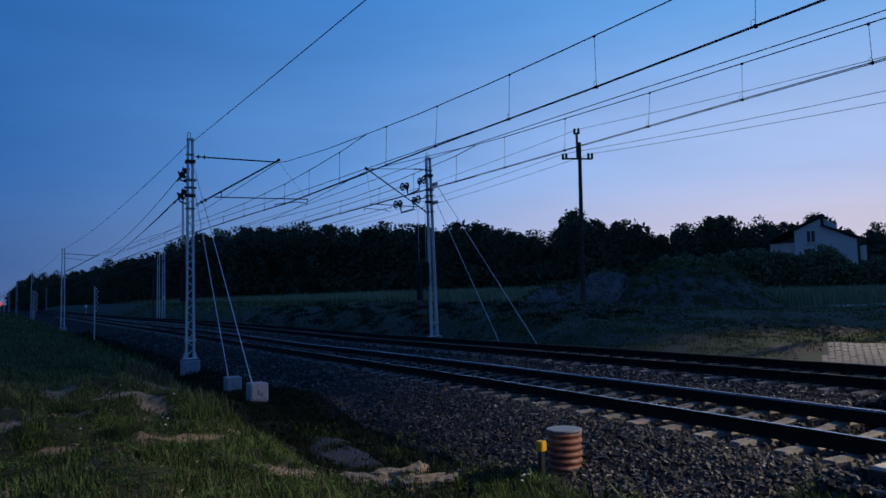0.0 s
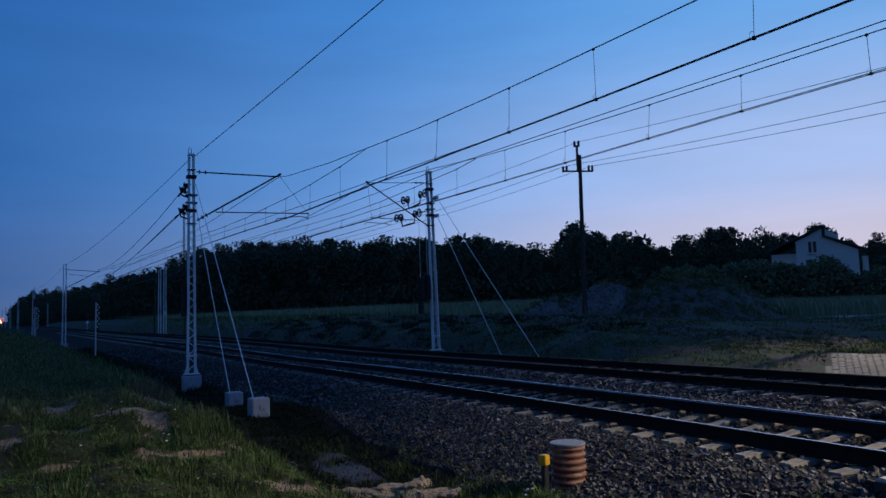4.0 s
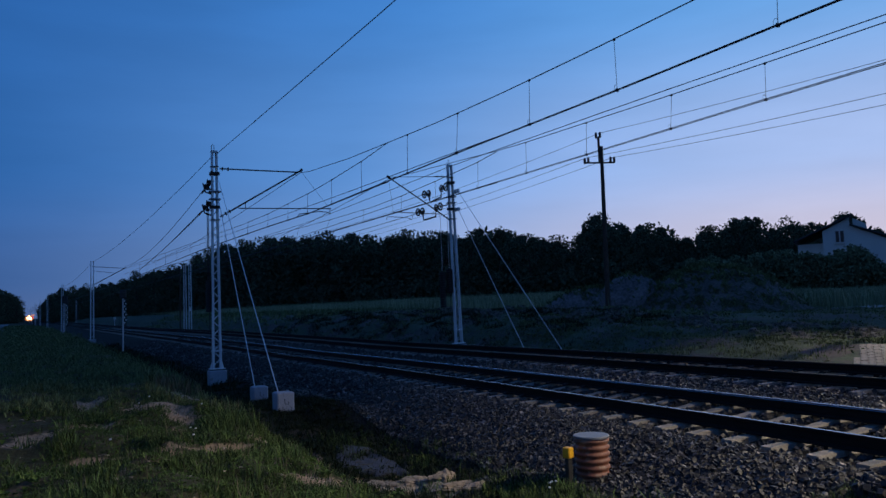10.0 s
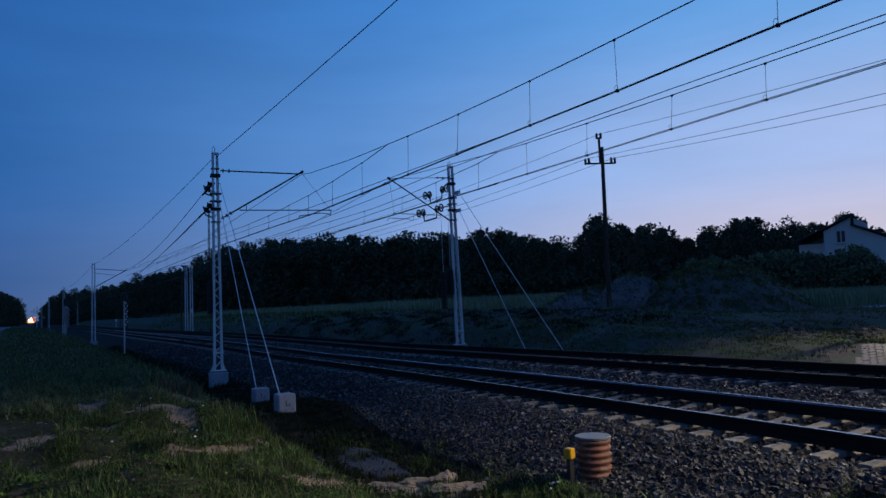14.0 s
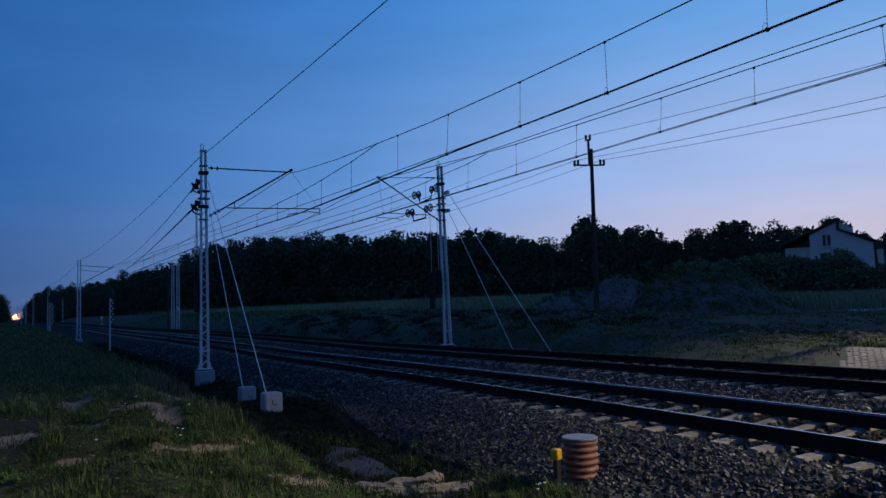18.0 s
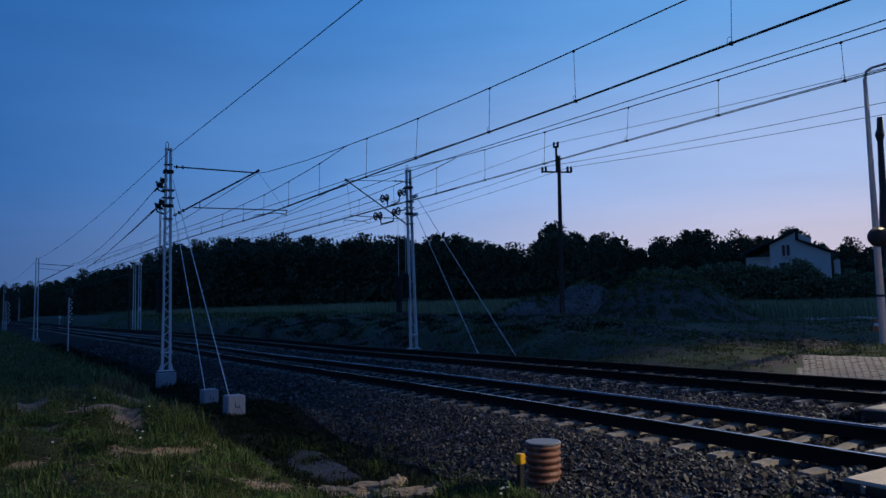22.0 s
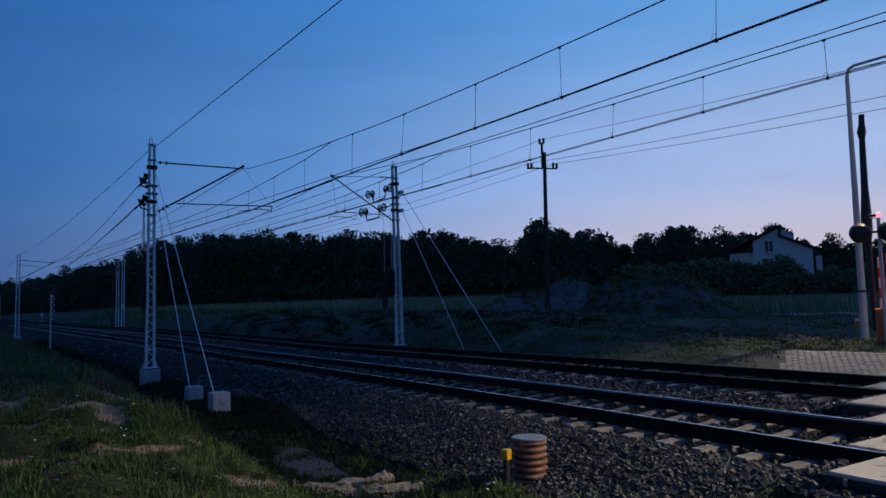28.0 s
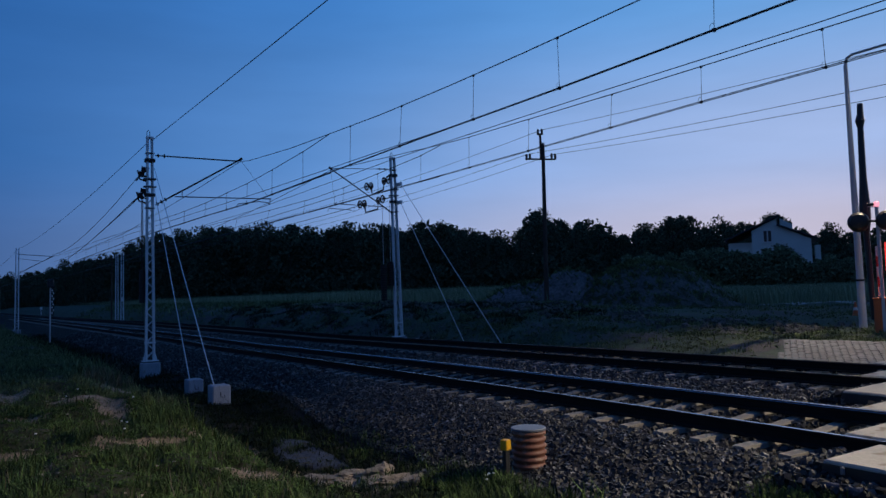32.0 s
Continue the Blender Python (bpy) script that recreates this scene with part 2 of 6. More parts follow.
M_DARKST = mat("dark_steel", (0.035, 0.034, 0.036), (0.018, 0.017, 0.018), 0.55, 0.5, scale=6, fine=60, bump=0.1)
M_WIRE = mat("copper_wire", (0.022, 0.021, 0.022), (0.014, 0.013, 0.014), 0.5, 0.6, scale=4, fine=40, bump=0)
M_RUSTTOP = mat("dull_rail_head", (0.10, 0.065, 0.05), (0.06, 0.04, 0.032), 0.6, 0.4, scale=5, fine=80, bump=0.1)
M_RAILTOP = mat("polished_rail", (0.48, 0.50, 0.58), (0.38, 0.40, 0.46), 0.2, 1.0, scale=3, fine=90, bump=0.03)
M_RAIL = mat("rusty_rail", (0.022, 0.017, 0.016), (0.011, 0.009, 0.009), 0.85, 0.1, scale=5, fine=60, bump=0.25)
M_SLEEPER = mat("concrete_sleeper", (0.33, 0.305, 0.27), (0.17, 0.155, 0.14), 0.9, scale=7, fine=45, bump=0.25, rand=0.18)
M_CONC = mat("concrete", (0.40, 0.425, 0.475), (0.29, 0.31, 0.345), 0.85, scale=4, fine=40, bump=0.2, spot=(0.25, 0.24, 0.22), spot_at=0.63)
M_PANEL = mat("crossing_panel", (0.5, 0.46, 0.40), (0.36, 0.33, 0.28), 0.85, scale=2.2, fine=35, bump=0.2, spot=(0.26, 0.22, 0.17), spot_at=0.64)
M_PAVE = mat("paving_concrete", (0.40, 0.37, 0.31), (0.24, 0.215, 0.18), 0.9, scale=2, fine=30, bump=0.2, rand=0.15)
M_PATH = mat("gravel_path", (0.45, 0.43, 0.40), (0.32, 0.31, 0.28), 0.95, scale=0.6, fine=12, bump=0.4)
M_ASPH = mat("asphalt", (0.10, 0.10, 0.105), (0.065, 0.065, 0.07), 0.55, scale=1, fine=70, bump=0.4)
M_INSUL = mat("brown_insulator", (0.06, 0.03, 0.02), (0.03, 0.018, 0.014), 0.25, scale=9, fine=30, bump=0)
M_WEIGHT = mat("cast_weight", (0.03, 0.03, 0.03), (0.018, 0.018, 0.018), 0.7, 0.3, scale=9, fine=40, bump=0.2)
M_WOOD = mat("weathered_pole", (0.10, 0.075, 0.06), (0.055, 0.042, 0.035), 0.9, scale=4, fine=50, bump=0.4)
M_HEAP = mat("spoil_soil", (0.17, 0.165, 0.15), (0.07, 0.07, 0.064), 0.95, scale=0.9, fine=7, bump=1.0, spot=(0.05, 0.06, 0.03), spot_at=0.55, dist=0.15)
M_SAND = mat("pale_spoil", (0.25, 0.23, 0.225), (0.065, 0.062, 0.06), 0.95, scale=0.9, fine=6, bump=0.8, dist=0.08)
M_SLAB = mat("worn_slab", (0.085, 0.10, 0.14), (0.035, 0.04, 0.055), 0.9, scale=3, fine=25, bump=0.7, spot=(0.07, 0.065, 0.055), spot_at=0.58)
M_CHIP = mat("stone_chip", (0.36, 0.30, 0.24), (0.2, 0.17, 0.14), 0.9, scale=9, fine=40, bump=0, rand=-0.4)
M_WEED = mat("weed_leaf", (0.085, 0.14, 0.03), (0.05, 0.08, 0.02), 0.88, scale=1.5, fine=9, bump=0, rand=-0.4)
M_ROCK = mat("sandy_rock", (0.34, 0.28, 0.22), (0.2, 0.16, 0.12), 0.95, scale=3, fine=14, bump=0.8, dist=0.04)
M_PLASTER = mat("plaster", (0.76, 0.77, 0.73), (0.64, 0.65, 0.62), 0.9, scale=0.7, fine=20, bump=0.1)
M_ROOF = mat("roof_tile", (0.05, 0.04, 0.04), (0.03, 0.026, 0.026), 0.6, scale=1, fine=12, bump=0.3)
M_PIPE = mat("orange_pipe", (0.22, 0.085, 0.05), (0.13, 0.05, 0.03), 0.6, scale=5, fine=40, bump=0.15, spot=(0.24, 0.15, 0.11), spot_at=0.57)
M_LID = mat("grey_lid", (0.20, 0.21, 0.235), (0.13, 0.14, 0.155), 0.5, scale=6, fine=50, bump=0.1)
M_YELLOW = mat("yellow_plastic", (0.8, 0.42, 0.02), (0.65, 0.33, 0.015), 0.45, scale=8, fine=60, bump=0.05)
M_BLACK = mat("black_plastic", (0.025, 0.025, 0.026), (0.015, 0.015, 0.016), 0.5, scale=8, fine=50, bump=0.05)
M_WHITE = mat("white_paint", (0.78, 0.77, 0.74), (0.62, 0.61, 0.58), 0.6, scale=5, fine=40, bump=0.05)
M_RED = mat("red_paint", (0.6, 0.04, 0.03), (0.45, 0.03, 0.025), 0.5, scale=5, fine=40, bump=0.05)
M_ORANGE = mat("orange_paint", (0.62, 0.13, 0.03), (0.5, 0.10, 0.025), 0.5, scale=4, fine=40, bump=0.05)
M_GALV = mat("lamp_post_zinc", (0.60, 0.57, 0.56), (0.48, 0.46, 0.45), 0.6, 0.0, scale=3, fine=40, bump=0.05)
M_GLASS = mat("window_glass", (0.03, 0.035, 0.04), (0.025, 0.03, 0.035), 0.2, scale=1, fine=5, bump=0)
M_RAILHEAD = glow("headlight", (1.0, 0.70, 0.36), 6.0)
# orange glare painted round the headlights; also the marker lamps' colour
M_HALO = glow("headlight_rim", (1.0, 0.33, 0.09), 0.8)
M_REDLAMP = glow("red_lamp", (1.0, 0.05, 0.03), 3)
# glows by itself: red lamp light on the barrier's strip, and a far lamp
M_REDGLOW = glow("red_reflector", (0.8, 0.06, 0.05), 0.9)
M_BEACON = glow("pink_beacon", (1.0, 0.35, 0.45), 1.2)
M_LAMPHEAD = glow("lamp_lens", (1.0, 0.85, 0.65), 60)


# ---------------------------------------------------------------- building helpers
class Geo:
    """Collects vertices and faces of one mesh."""

    def __init__(self):
        self.v, self.f = [], []

    def add(self, verts, faces):
        o = len(self.v)
        self.v += [tuple(p) for p in verts]
        self.f += [tuple(i + o for i in f) for f in faces]
        return self

    def box(self, c, s, m=None, bevel=0.0):
        x, y, z = s[0] / 2, s[1] / 2, s[2] / 2
        b = min(bevel, x * 0.9, y * 0.9, z * 0.9)
        if b <= 0:
            p = [(i, j, k) for k in (-z, z) for j in (-y, y) for i in (-x, x)]
            f = [(0, 2, 3, 1), (4, 5, 7, 6), (0, 1, 5, 4), (2, 6, 7, 3), (0, 4, 6, 2), (1, 3, 7, 5)]
        else:
            ring = [(x - b, -y), (x, -y + b), (x, y - b), (x - b, y), (-x + b, y), (-x, y - b), (-x, -y + b), (-x + b, -y)]
            sh = [(px * (x - b) / x, py * (y - b) / y) for px, py in ring]
            p = [(*q, -z) for q in sh] + [(*q, -z + b) for q in ring] + [(*q, z - b) for q in ring] + [(*q, z) for q in sh]
            f = [tuple(range(7, -1, -1)), tuple(range(24, 32))]
            for k in range(3):
                f += [(k * 8 + i, k * 8 + (i + 1) % 8, k * 8 + 8 + (i + 1) % 8, k * 8 + 8 + i) for i in range(8)]
        t = Matrix.Translation(c) @ (m if m else Matrix())
        return self.add([t @ Vector(q) for q in p], f)

    def tube(self, pts, radii, n=8, cap=True):
        pts = [Vector(p) for p in pts]
        radii = radii if hasattr(radii, "__len__") else [radii] * len(pts)
        rows = []
        for i, p in enumerate(pts):
            d = (pts[min(i + 1, len(pts) - 1)] - pts[max(i - 1, 0)]).normalized()
            a = d.cross((0, 0, 1) if abs(d.z) < 0.95 else (0, 1, 0)).normalized()
            b = d.cross(a)
            rows.append([p + radii[i] * (math.cos(2 * math.pi * k / n) * a + math.sin(2 * math.pi * k / n) * b) for k in range(n)])
        v = [q for r in rows for q in r]
        f = [(i * n + k, i * n + n + k, i * n + n + (k + 1) % n, i * n + (k + 1) % n) for i in range(len(pts) - 1) for k in range(n)]
        if cap:
            f += [tuple(range(n)), tuple(range(len(v) - 1, len(v) - n - 1, -1))]
        return self.add(v, f)

    def lathe(self, profile, n=20, at=(0, 0, 0), m=None):
        v, f = [], []
        t = Matrix.Translation(at) @ (m if m else Matrix())
        for r, z in profile:
            v += [t @ Vector((r * math.cos(2 * math.pi * k / n), r * math.sin(2 * math.pi * k / n), z)) for k in range(n)]
        for i in range(len(profile) - 1):
            f += [(i * n + k, i * n + (k + 1) % n, i * n + n + (k + 1) % n, i * n + n + k) for k in range(n)]
        f += [tuple(range(n - 1, -1, -1)), tuple(range(len(v) - n, len(v)))]
        return self.add(v, f)

    def mesh(self, name, material, smooth=False):
        me = bpy.data.meshes.new(name)
        me.from_pydata(self.v, [], self.f)
        if material:
            me.materials.append(material)
        if smooth:
            me.shade_smooth()
        me.update()
        return me


def part(name, geo, material, parent, label="", smooth=False, kind=""):
    me = geo if isinstance(geo, bpy.types.Mesh) else geo.mesh(name, material, smooth)
    ob = new(name, me)
    ob.parent = parent
    if label or kind:
        tagged(ob, label=label, kind=kind)
    return ob


def thing(name, place, label, category, group="", turn=0.0):
    ob = new(name)
    ob.matrix_world = pose(*place, 0, 0, turn)
    ob.empty_display_size = 0.2
    return tagged(ob, label, category, group)


def smooth(a, b, x):
    t = min(1, max(0, (x - a) / (b - a)))
    return t * t * (3 - 2 * t)


def table(points, x):
    for (x0, y0), (x1, y1) in zip(points, points[1:]):
        if x <= x1:
            return y0 + (y1 - y0) * max(0, (x - x0)) / (x1 - x0)
    return points[-1][1]


# ---------------------------------------------------------------- plan of the line
CURVE, END = 0.001853, 56.0   # curvature of the near stretch, and where it runs out into straights
CANT, GAP = 0.040, 3.92       # cross fall of the rails' plane, distance of the two track axes


def line_y(x):
    """The near track's axis."""
    if abs(x) < END:
        return -CURVE * x * x / 2
    return -CURVE * END * END / 2 - CURVE * END * (abs(x) - END)


def line_dir(x):
    """Degrees by which the track is turned at x."""
    return math.degrees(math.atan(-CURVE * max(-END, min(END, x))))


def line_z(x):
    """Rail top on the near axis: a slight fall, then a rise to the west."""
    return 0.0028 * max(-30, min(40, x)) + 0.0085 * max(0, -30 - x)


def cant(x):
    return CANT * (1 - smooth(60, 110, abs(x)))


def on_line(x, yr, dz=0.0):
    """A point beside the track: along x, yr from the near axis, dz from the rails' plane."""
    return Vector((x, line_y(x) + yr, line_z(x) + cant(x) * yr + dz))


NEAR_SIDE = [(-400, 1.0), (-40, 0.2), (-20, -0.1), (-12, -0.12), (-7.4, -0.22), (-6.6, -0.28), (-6.05, -0.34), (-5.75, -0.44), (-5.3, -0.80), (-4.8, -0.97), (-4.2, -0.96), (-3.6, -0.85), (-3.0, -0.72), (-2.1, -0.42), (-1.7, -0.30)]
FAR_WEST = [(5.8, -0.06), (6.6, -0.35), (7.6, -0.40), (8.4, -0.2), (9.4, 0.55), (11.0, 1.05), (15, 1.3), (30, 1.6), (60, 2.1), (110, 3.0), (400, 8)]
FAR_EAST = [(5.8, -0.06), (6.6, -0.38), (7.0, -0.42), (10.2, 0.13), (16, 0.22), (22, 0.6), (30, 0.75), (60, 1.1), (110, 2.4), (400, 8)]


def bumps(x, y):
    return 0.09 * noise.noise((x * 0.45, y * 0.45, 3.1)) + 0.07 * noise.noise((x * 1.1, y * 1.5, 7.7)) + 0.03 * noise.noise((x * 3.3, y * 3.3, 1.2))


# low hummocks along the bank's edge: place, radius, height
HUMMOCKS = [(-15.3, -7.2, 1.4, 0.15), (-10.9, -6.6, 0.8, 0.03), (-8.5, -6.1, 0.6, 0.05), (-13.2, -6.15, 0.9, 0.13), (-12.0, -8.6, 1.2, 0.10), (-18.5, -7.4, 1.4, 0.14), (-24, -7.6, 2.0, 0.16)]


# worn patches without turf: centre, half length and width, turn
BARE = [(-15.0, -7.25, 1.5, 0.42, 18), (-13.7, -7.0, 0.7, 0.36, 10), (-14.8, -7.55, 0.9, 0.35, 10), (-10.15, -6.85, 0.15, 0.5, 10), (-11.1, -6.02, 0.55, 0.2, 0), (-8.0, -6.15, 0.5, 0.32, 20), (-10.1, -7.75, 0.24, 0.5, 0), (-12.9, -8.3, 0.6, 0.4, 0), (-10.3, -8.35, 0.25, 0.35, 0), (-9.9, -7.7, 0.12, 0.6, -4), (-11.6, -7.2, 0.15, 0.4, 0), (-9.0, -7.1, 0.10, 0.5, 5),
        (-18, -6.4, 1.8, 0.6, 10), (-21.5, -6.8, 1.8, 0.5, 5), (-16.9, -6.1, 1.0, 0.3, 10), (-9.7, -4.2, 1.5, 0.5, 15), (-12.2, -9.1, 1.0, 0.45, 0), (-17, -8.6, 1.1, 0.4, 5),
        (-13.7, 9.2, 0.9, 0.5, 0), (-14.6, 12.0, 0.9, 0.4, 0), (-12.6, -5.1, 1.1, 0.35, 0)]


def bare(x, y):
    """How bare of grass the ground is here, 0 to 1."""
    best = 0.45 * smooth(0.30, 0.50, noise.noise((x * 1.0, y * 1.7, 21.0))) * smooth(-5.1, -5.6, y - line_y(x))
    yr = y - line_y(x)
    if yr > 7:
        best = (0.6 + 0.3 * smooth(-26, -34, x)) * smooth(0.0, 0.3, noise.noise((x * 0.35 + y * 0.3, y * 0.9, 33.0)) + 0.5 * noise.noise((x * 1.3, y * 2.1, 8))) * smooth(7.6, 8.6, yr) * smooth(15, 11.5, yr) * smooth(-9, -14, x)
    for cx, cy, rx, ry, a in BARE:
        c, s = math.cos(radians(a)), math.sin(radians(a))
        u, w = ((x - cx) * c + (y - cy) * s) / rx, ((y - cy) * c - (x - cx) * s) / ry
        best = max(best, 1 - smooth(0.7, 1.15, math.hypot(u, w) + 0.38 * noise.noise((x * 1.6, y * 2.4, 5)) + 0.42 * noise.noise((x * 4.5, y * 6.5, 15))))
    return best


def ground_z(x, y):
    yr = y - line_y(x)
    z0 = line_z(x)
    if yr <= -1.7:
        z = table(NEAR_SIDE, yr)
        if yr > -5.8:
            z += table([(-60, 0.0), (-28, 0.03), (-20, 0.22), (-16, 0.36), (-13.4, -0.05), (-11, -0.12), (-8.5, 0.0)], x) * smooth(-5.8, -5.0, yr) * smooth(-2.6, -3.4, yr)
        amount = smooth(-1.9, -3.4, yr) * (1.0 + 0.6 * smooth(-5.5, -7, yr))
        if yr > -6.6:
            z += 0.12 * smooth(-2.0, -3.4, yr) * smooth(-11, -6, x) * smooth(-6.6, -5.5, yr)
        for hx, hy, r, h in HUMMOCKS:
            q = ((x - hx) ** 2 + 2.2 * (y - hy) ** 2) / (r * r)
            if q < 6:
                z += h * math.exp(-q)
        if -26 < x < -4 and -10.5 < yr < -3.6:
            # turf stands proud of the worn soil, with broken edges and tussocks
            z += 0.06 * (1 - smooth(0.3, 0.62, bare(x, y))) * smooth(-3.6, -4.4, yr)
            z += (0.075 * noise.noise((x * 1.9, y * 2.2, 50)) + 0.04 * noise.noise((x * 5.0, y * 6.0, 51))) * smooth(-4.6, -5.4, yr)
        return z0 + z + amount * bumps(x, y)
    if yr < 5.8:
        return z0 + cant(x) * yr - 0.24
    far = smooth(14, 26, yr)
    w = smooth(-15, -33, x) * (1 - far) + smooth(-38, -62, x) * far
    z = table(FAR_WEST, yr) * w + table(FAR_EAST, yr) * (1 - w)
    big = smooth(8, 14, yr)
    z += 0.16 * noise.noise((x * 0.7 + yr * 0.8, yr * 0.5, 66)) * smooth(-24, -32, x) * smooth(8, 9.2, yr) * smooth(14, 11.5, yr)
    even = 1 - 0.92 * smooth(-16, -14, x) * smooth(6.2, 6.8, yr) * smooth(11.5, 10.6, yr)
    return z0 * smooth(60, 20, yr) + z + even * smooth(6, 9, yr) * bumps(x, y) * (1.5 + 0.6 * big) * (1 - 0.8 * smooth(30, 36, yr) * smooth(46, 41, yr))


# ---------------------------------------------------------------- ground
def spread(stops):
    out = []
    for a, b, s in stops:
        n = max(1, round((b - a) / s))
        out += [a + (b - a) * i / n for i in range(n)]
    return out + [stops[-1][1]]





def build_ground():
    xs = spread([(-2600, -1000, 200), (-1000, -300, 25), (-300, -100, 5), (-100, -45, 1.2), (-45, -20, 0.5), (-20, -16, 0.2), (-16, -5.5, 0.085), (-5.5, -3, 0.2), (-3, 14, 0.8), (14, 100, 6), (100, 2000, 190)])
    ys = spread([(-2000, -200, 200), (-200, -40, 16), (-40, -13, 1.5), (-13, -9, 0.4), (-9, -3.3, 0.085), (-3.3, -1.7, 0.16), (-1.7, 5.8, 0.75), (5.8, 14, 0.3), (14, 41, 0.9), (41, 120, 4), (120, 400, 28), (400, 2600, 220)])
    v = []
    for x in xs:
        ly = line_y(x) if x > -1000 else line_y(-1000)
        for yr in ys:
            v.append((x, ly + yr, ground_z(x, ly + yr)))
    ny = len(ys)
    f = [(i * ny + j, (i + 1) * ny + j, (i + 1) * ny + j + 1, i * ny + j + 1) for i in range(len(xs) - 1) for j in range(ny - 1)]
    me = bpy.data.meshes.new("ground")
    me.from_pydata(v, [], f)
    for m in (M_GRASS, M_BED, M_DITCHSHADE, M_FIELD, M_BARE, M_ASPH, M_PATH, M_VERGE):
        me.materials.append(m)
    idx = []
    for i in range(len(xs) - 1):
        for j in range(ny - 1):
            yr = (ys[j] + ys[j + 1]) / 2
            x = (xs[i] + xs[i + 1]) / 2
            w = 0.35 * noise.noise((x * 0.8, yr * 0.8, 0))
            y = yr + line_y(x)
            if -19.5 < yr < -12.4 and x < -40:
                idx.append(5)
                continue
            if 29.5 + 2 * w < yr < 32.8 + 2 * w and -36 < x < 60:
                idx.append(6)
                continue
            # the strip of the ditch takes the soil with shade in its tone
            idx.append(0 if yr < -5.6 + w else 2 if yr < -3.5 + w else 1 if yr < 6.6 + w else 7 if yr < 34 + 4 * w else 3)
    me.attributes.new("bare", "FLOAT", "POINT").data.foreach_set("value", [bare(p[0], p[1]) if -80 < p[0] < 0 and (-16 < p[1] < -3 or 2 < p[1] < 15) else 0.0 for p in v])
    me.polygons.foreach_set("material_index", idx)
    me.shade_smooth()
    tagged(new("ground", me), "uneven grassy ground with bare soil patches beside the railway", "ground", kind="structure")


build_ground()


# ---------------------------------------------------------------- track
RAIL_PROFILE = [(-0.075, 0.0), (0.075, 0.0), (0.075, 0.012), (0.012, 0.035), (0.010, 0.125), (0.034, 0.138), (0.036, 0.160), (0.028, 0.171), (-0.028, 0.171), (-0.036, 0.160), (-0.034, 0.138), (-0.010, 0.125), (-0.012, 0.035), (-0.075, 0.012)]


def rail_pieces(yr, parent, gauge, top):
    xs = spread([(-900, -300, 30), (-300, -60, 6), (-60, 20, 1.5), (20, 90, 8)])
    body, head = Geo(), Geo()
    n = len(RAIL_PROFILE)
    for i, x in enumerate(xs):
        c = on_line(x, yr, -0.172)
        a = radians(line_dir(x))
        for u, w in RAIL_PROFILE:
            body.v.append((c.x - u * math.sin(a), c.y + u * math.cos(a), c.z + w))
        for u, w in ((-0.025 * gauge, 0.1725), (0.018 * gauge, 0.1725), (0.031 * gauge, 0.1665), (0.0385 * gauge, 0.152)):
            head.v.append((c.x - u * math.sin(a), c.y + u * math.cos(a), c.z + w))
        if i:
            o = (i - 1) * n
            body.f += [(o + k, o + (k + 1) % n, o + n + (k + 1) % n, o + n + k) for k in range(n)]
            o = (i - 1) * 4
            head.f += [(o + k, o + 4 + k, o + 5 + k, o + 1 + k) for k in range(3)]
    r = part("rail", body, M_RAIL, parent)
    part("running_surface", head, top, r, "polished bright running surface of the rail" if top == M_RAILTOP else "dull rusty running surface of the rail")


def build_track(name, axis, label, top):
    tr = thing(name, (0, 0, 0), label, "railway track", "tracks")
    for s in (-0.7175, 0.7175):
        rail_pieces(axis + s, tr, -1 if s > 0 else 1, top)
    g = Geo()
    prof = [(-1.22, 0.0), (-0.95, 0.0), (-0.72, -0.012), (-0.3, -0.05), (0.3, -0.05), (0.72, -0.012), (0.95, 0.0), (1.22, 0.0)]
    for i in range(len(prof)):
        y, z = prof[i]
        for u, w in ((-0.105, -0.19), (-0.075, 0), (0.075, 0), (0.105, -0.19)):
            g.v.append((u, y + (0.02 if i == 0 and w == 0 else -0.02 if i == 7 and w == 0 else 0), z + w if w else z))
    for i in range(7):
        g.f += [(i * 4 + k, i * 4 + k + 1, i * 4 + 5 + k, i * 4 + 4 + k) for k in range(3)]
    g.f += [(3, 2, 1, 0), (28, 29, 30, 31)]
    sl = g.mesh("sleeper", M_SLEEPER)
    clip = Geo().box((0, 0.115, 0.018), (0.09, 0.075, 0.03), bevel=0.008)
    clip.tube([(-0.05, 0.09, 0.03), (0, 0.07, 0.05), (0.05, 0.09, 0.03)], 0.009, 5)
    cl = clip.mesh("rail_fastening", M_DARKST)
    rng = random.Random(5 + int(axis))
    x, rest = S0 + 0.6 * 22, Geo()
    for k in range(230):
        xs_ = x - 0.6 * k
        c = on_line(xs_, axis, -0.176)
        m = Matrix.Translation(c) @ Matrix.Rotation(radians(line_dir(xs_) + rng.uniform(-0.6, 0.6)), 4, "Z") @ Matrix.Rotation(cant(xs_), 4, "X")
        if k < 110:
            ob = part("sleeper", sl, None, tr)
            ob.matrix_basis = m
            if 28 < k < 44:
                for s in (-0.7175, 0.7175):
                    for turn in (0, 180):
                        fb = part("rail_fastening", cl, None, ob)
                        fb.matrix_basis = pose(0, s, 0, 0, 0, turn)
        else:
            rest.add([m @ Vector(p) for p in g.v], g.f)
    part("sleeper_row", rest, M_SLEEPER, tr, kind="stuff")


S0 = -5.75
build_track("railway_track", 0.0, "near railway track with bright rails on concrete sleepers in ballast", M_RAILTOP)
build_track("railway_track", GAP, "far railway track with dark rusty rails on concrete sleepers in ballast", M_RUSTTOP)


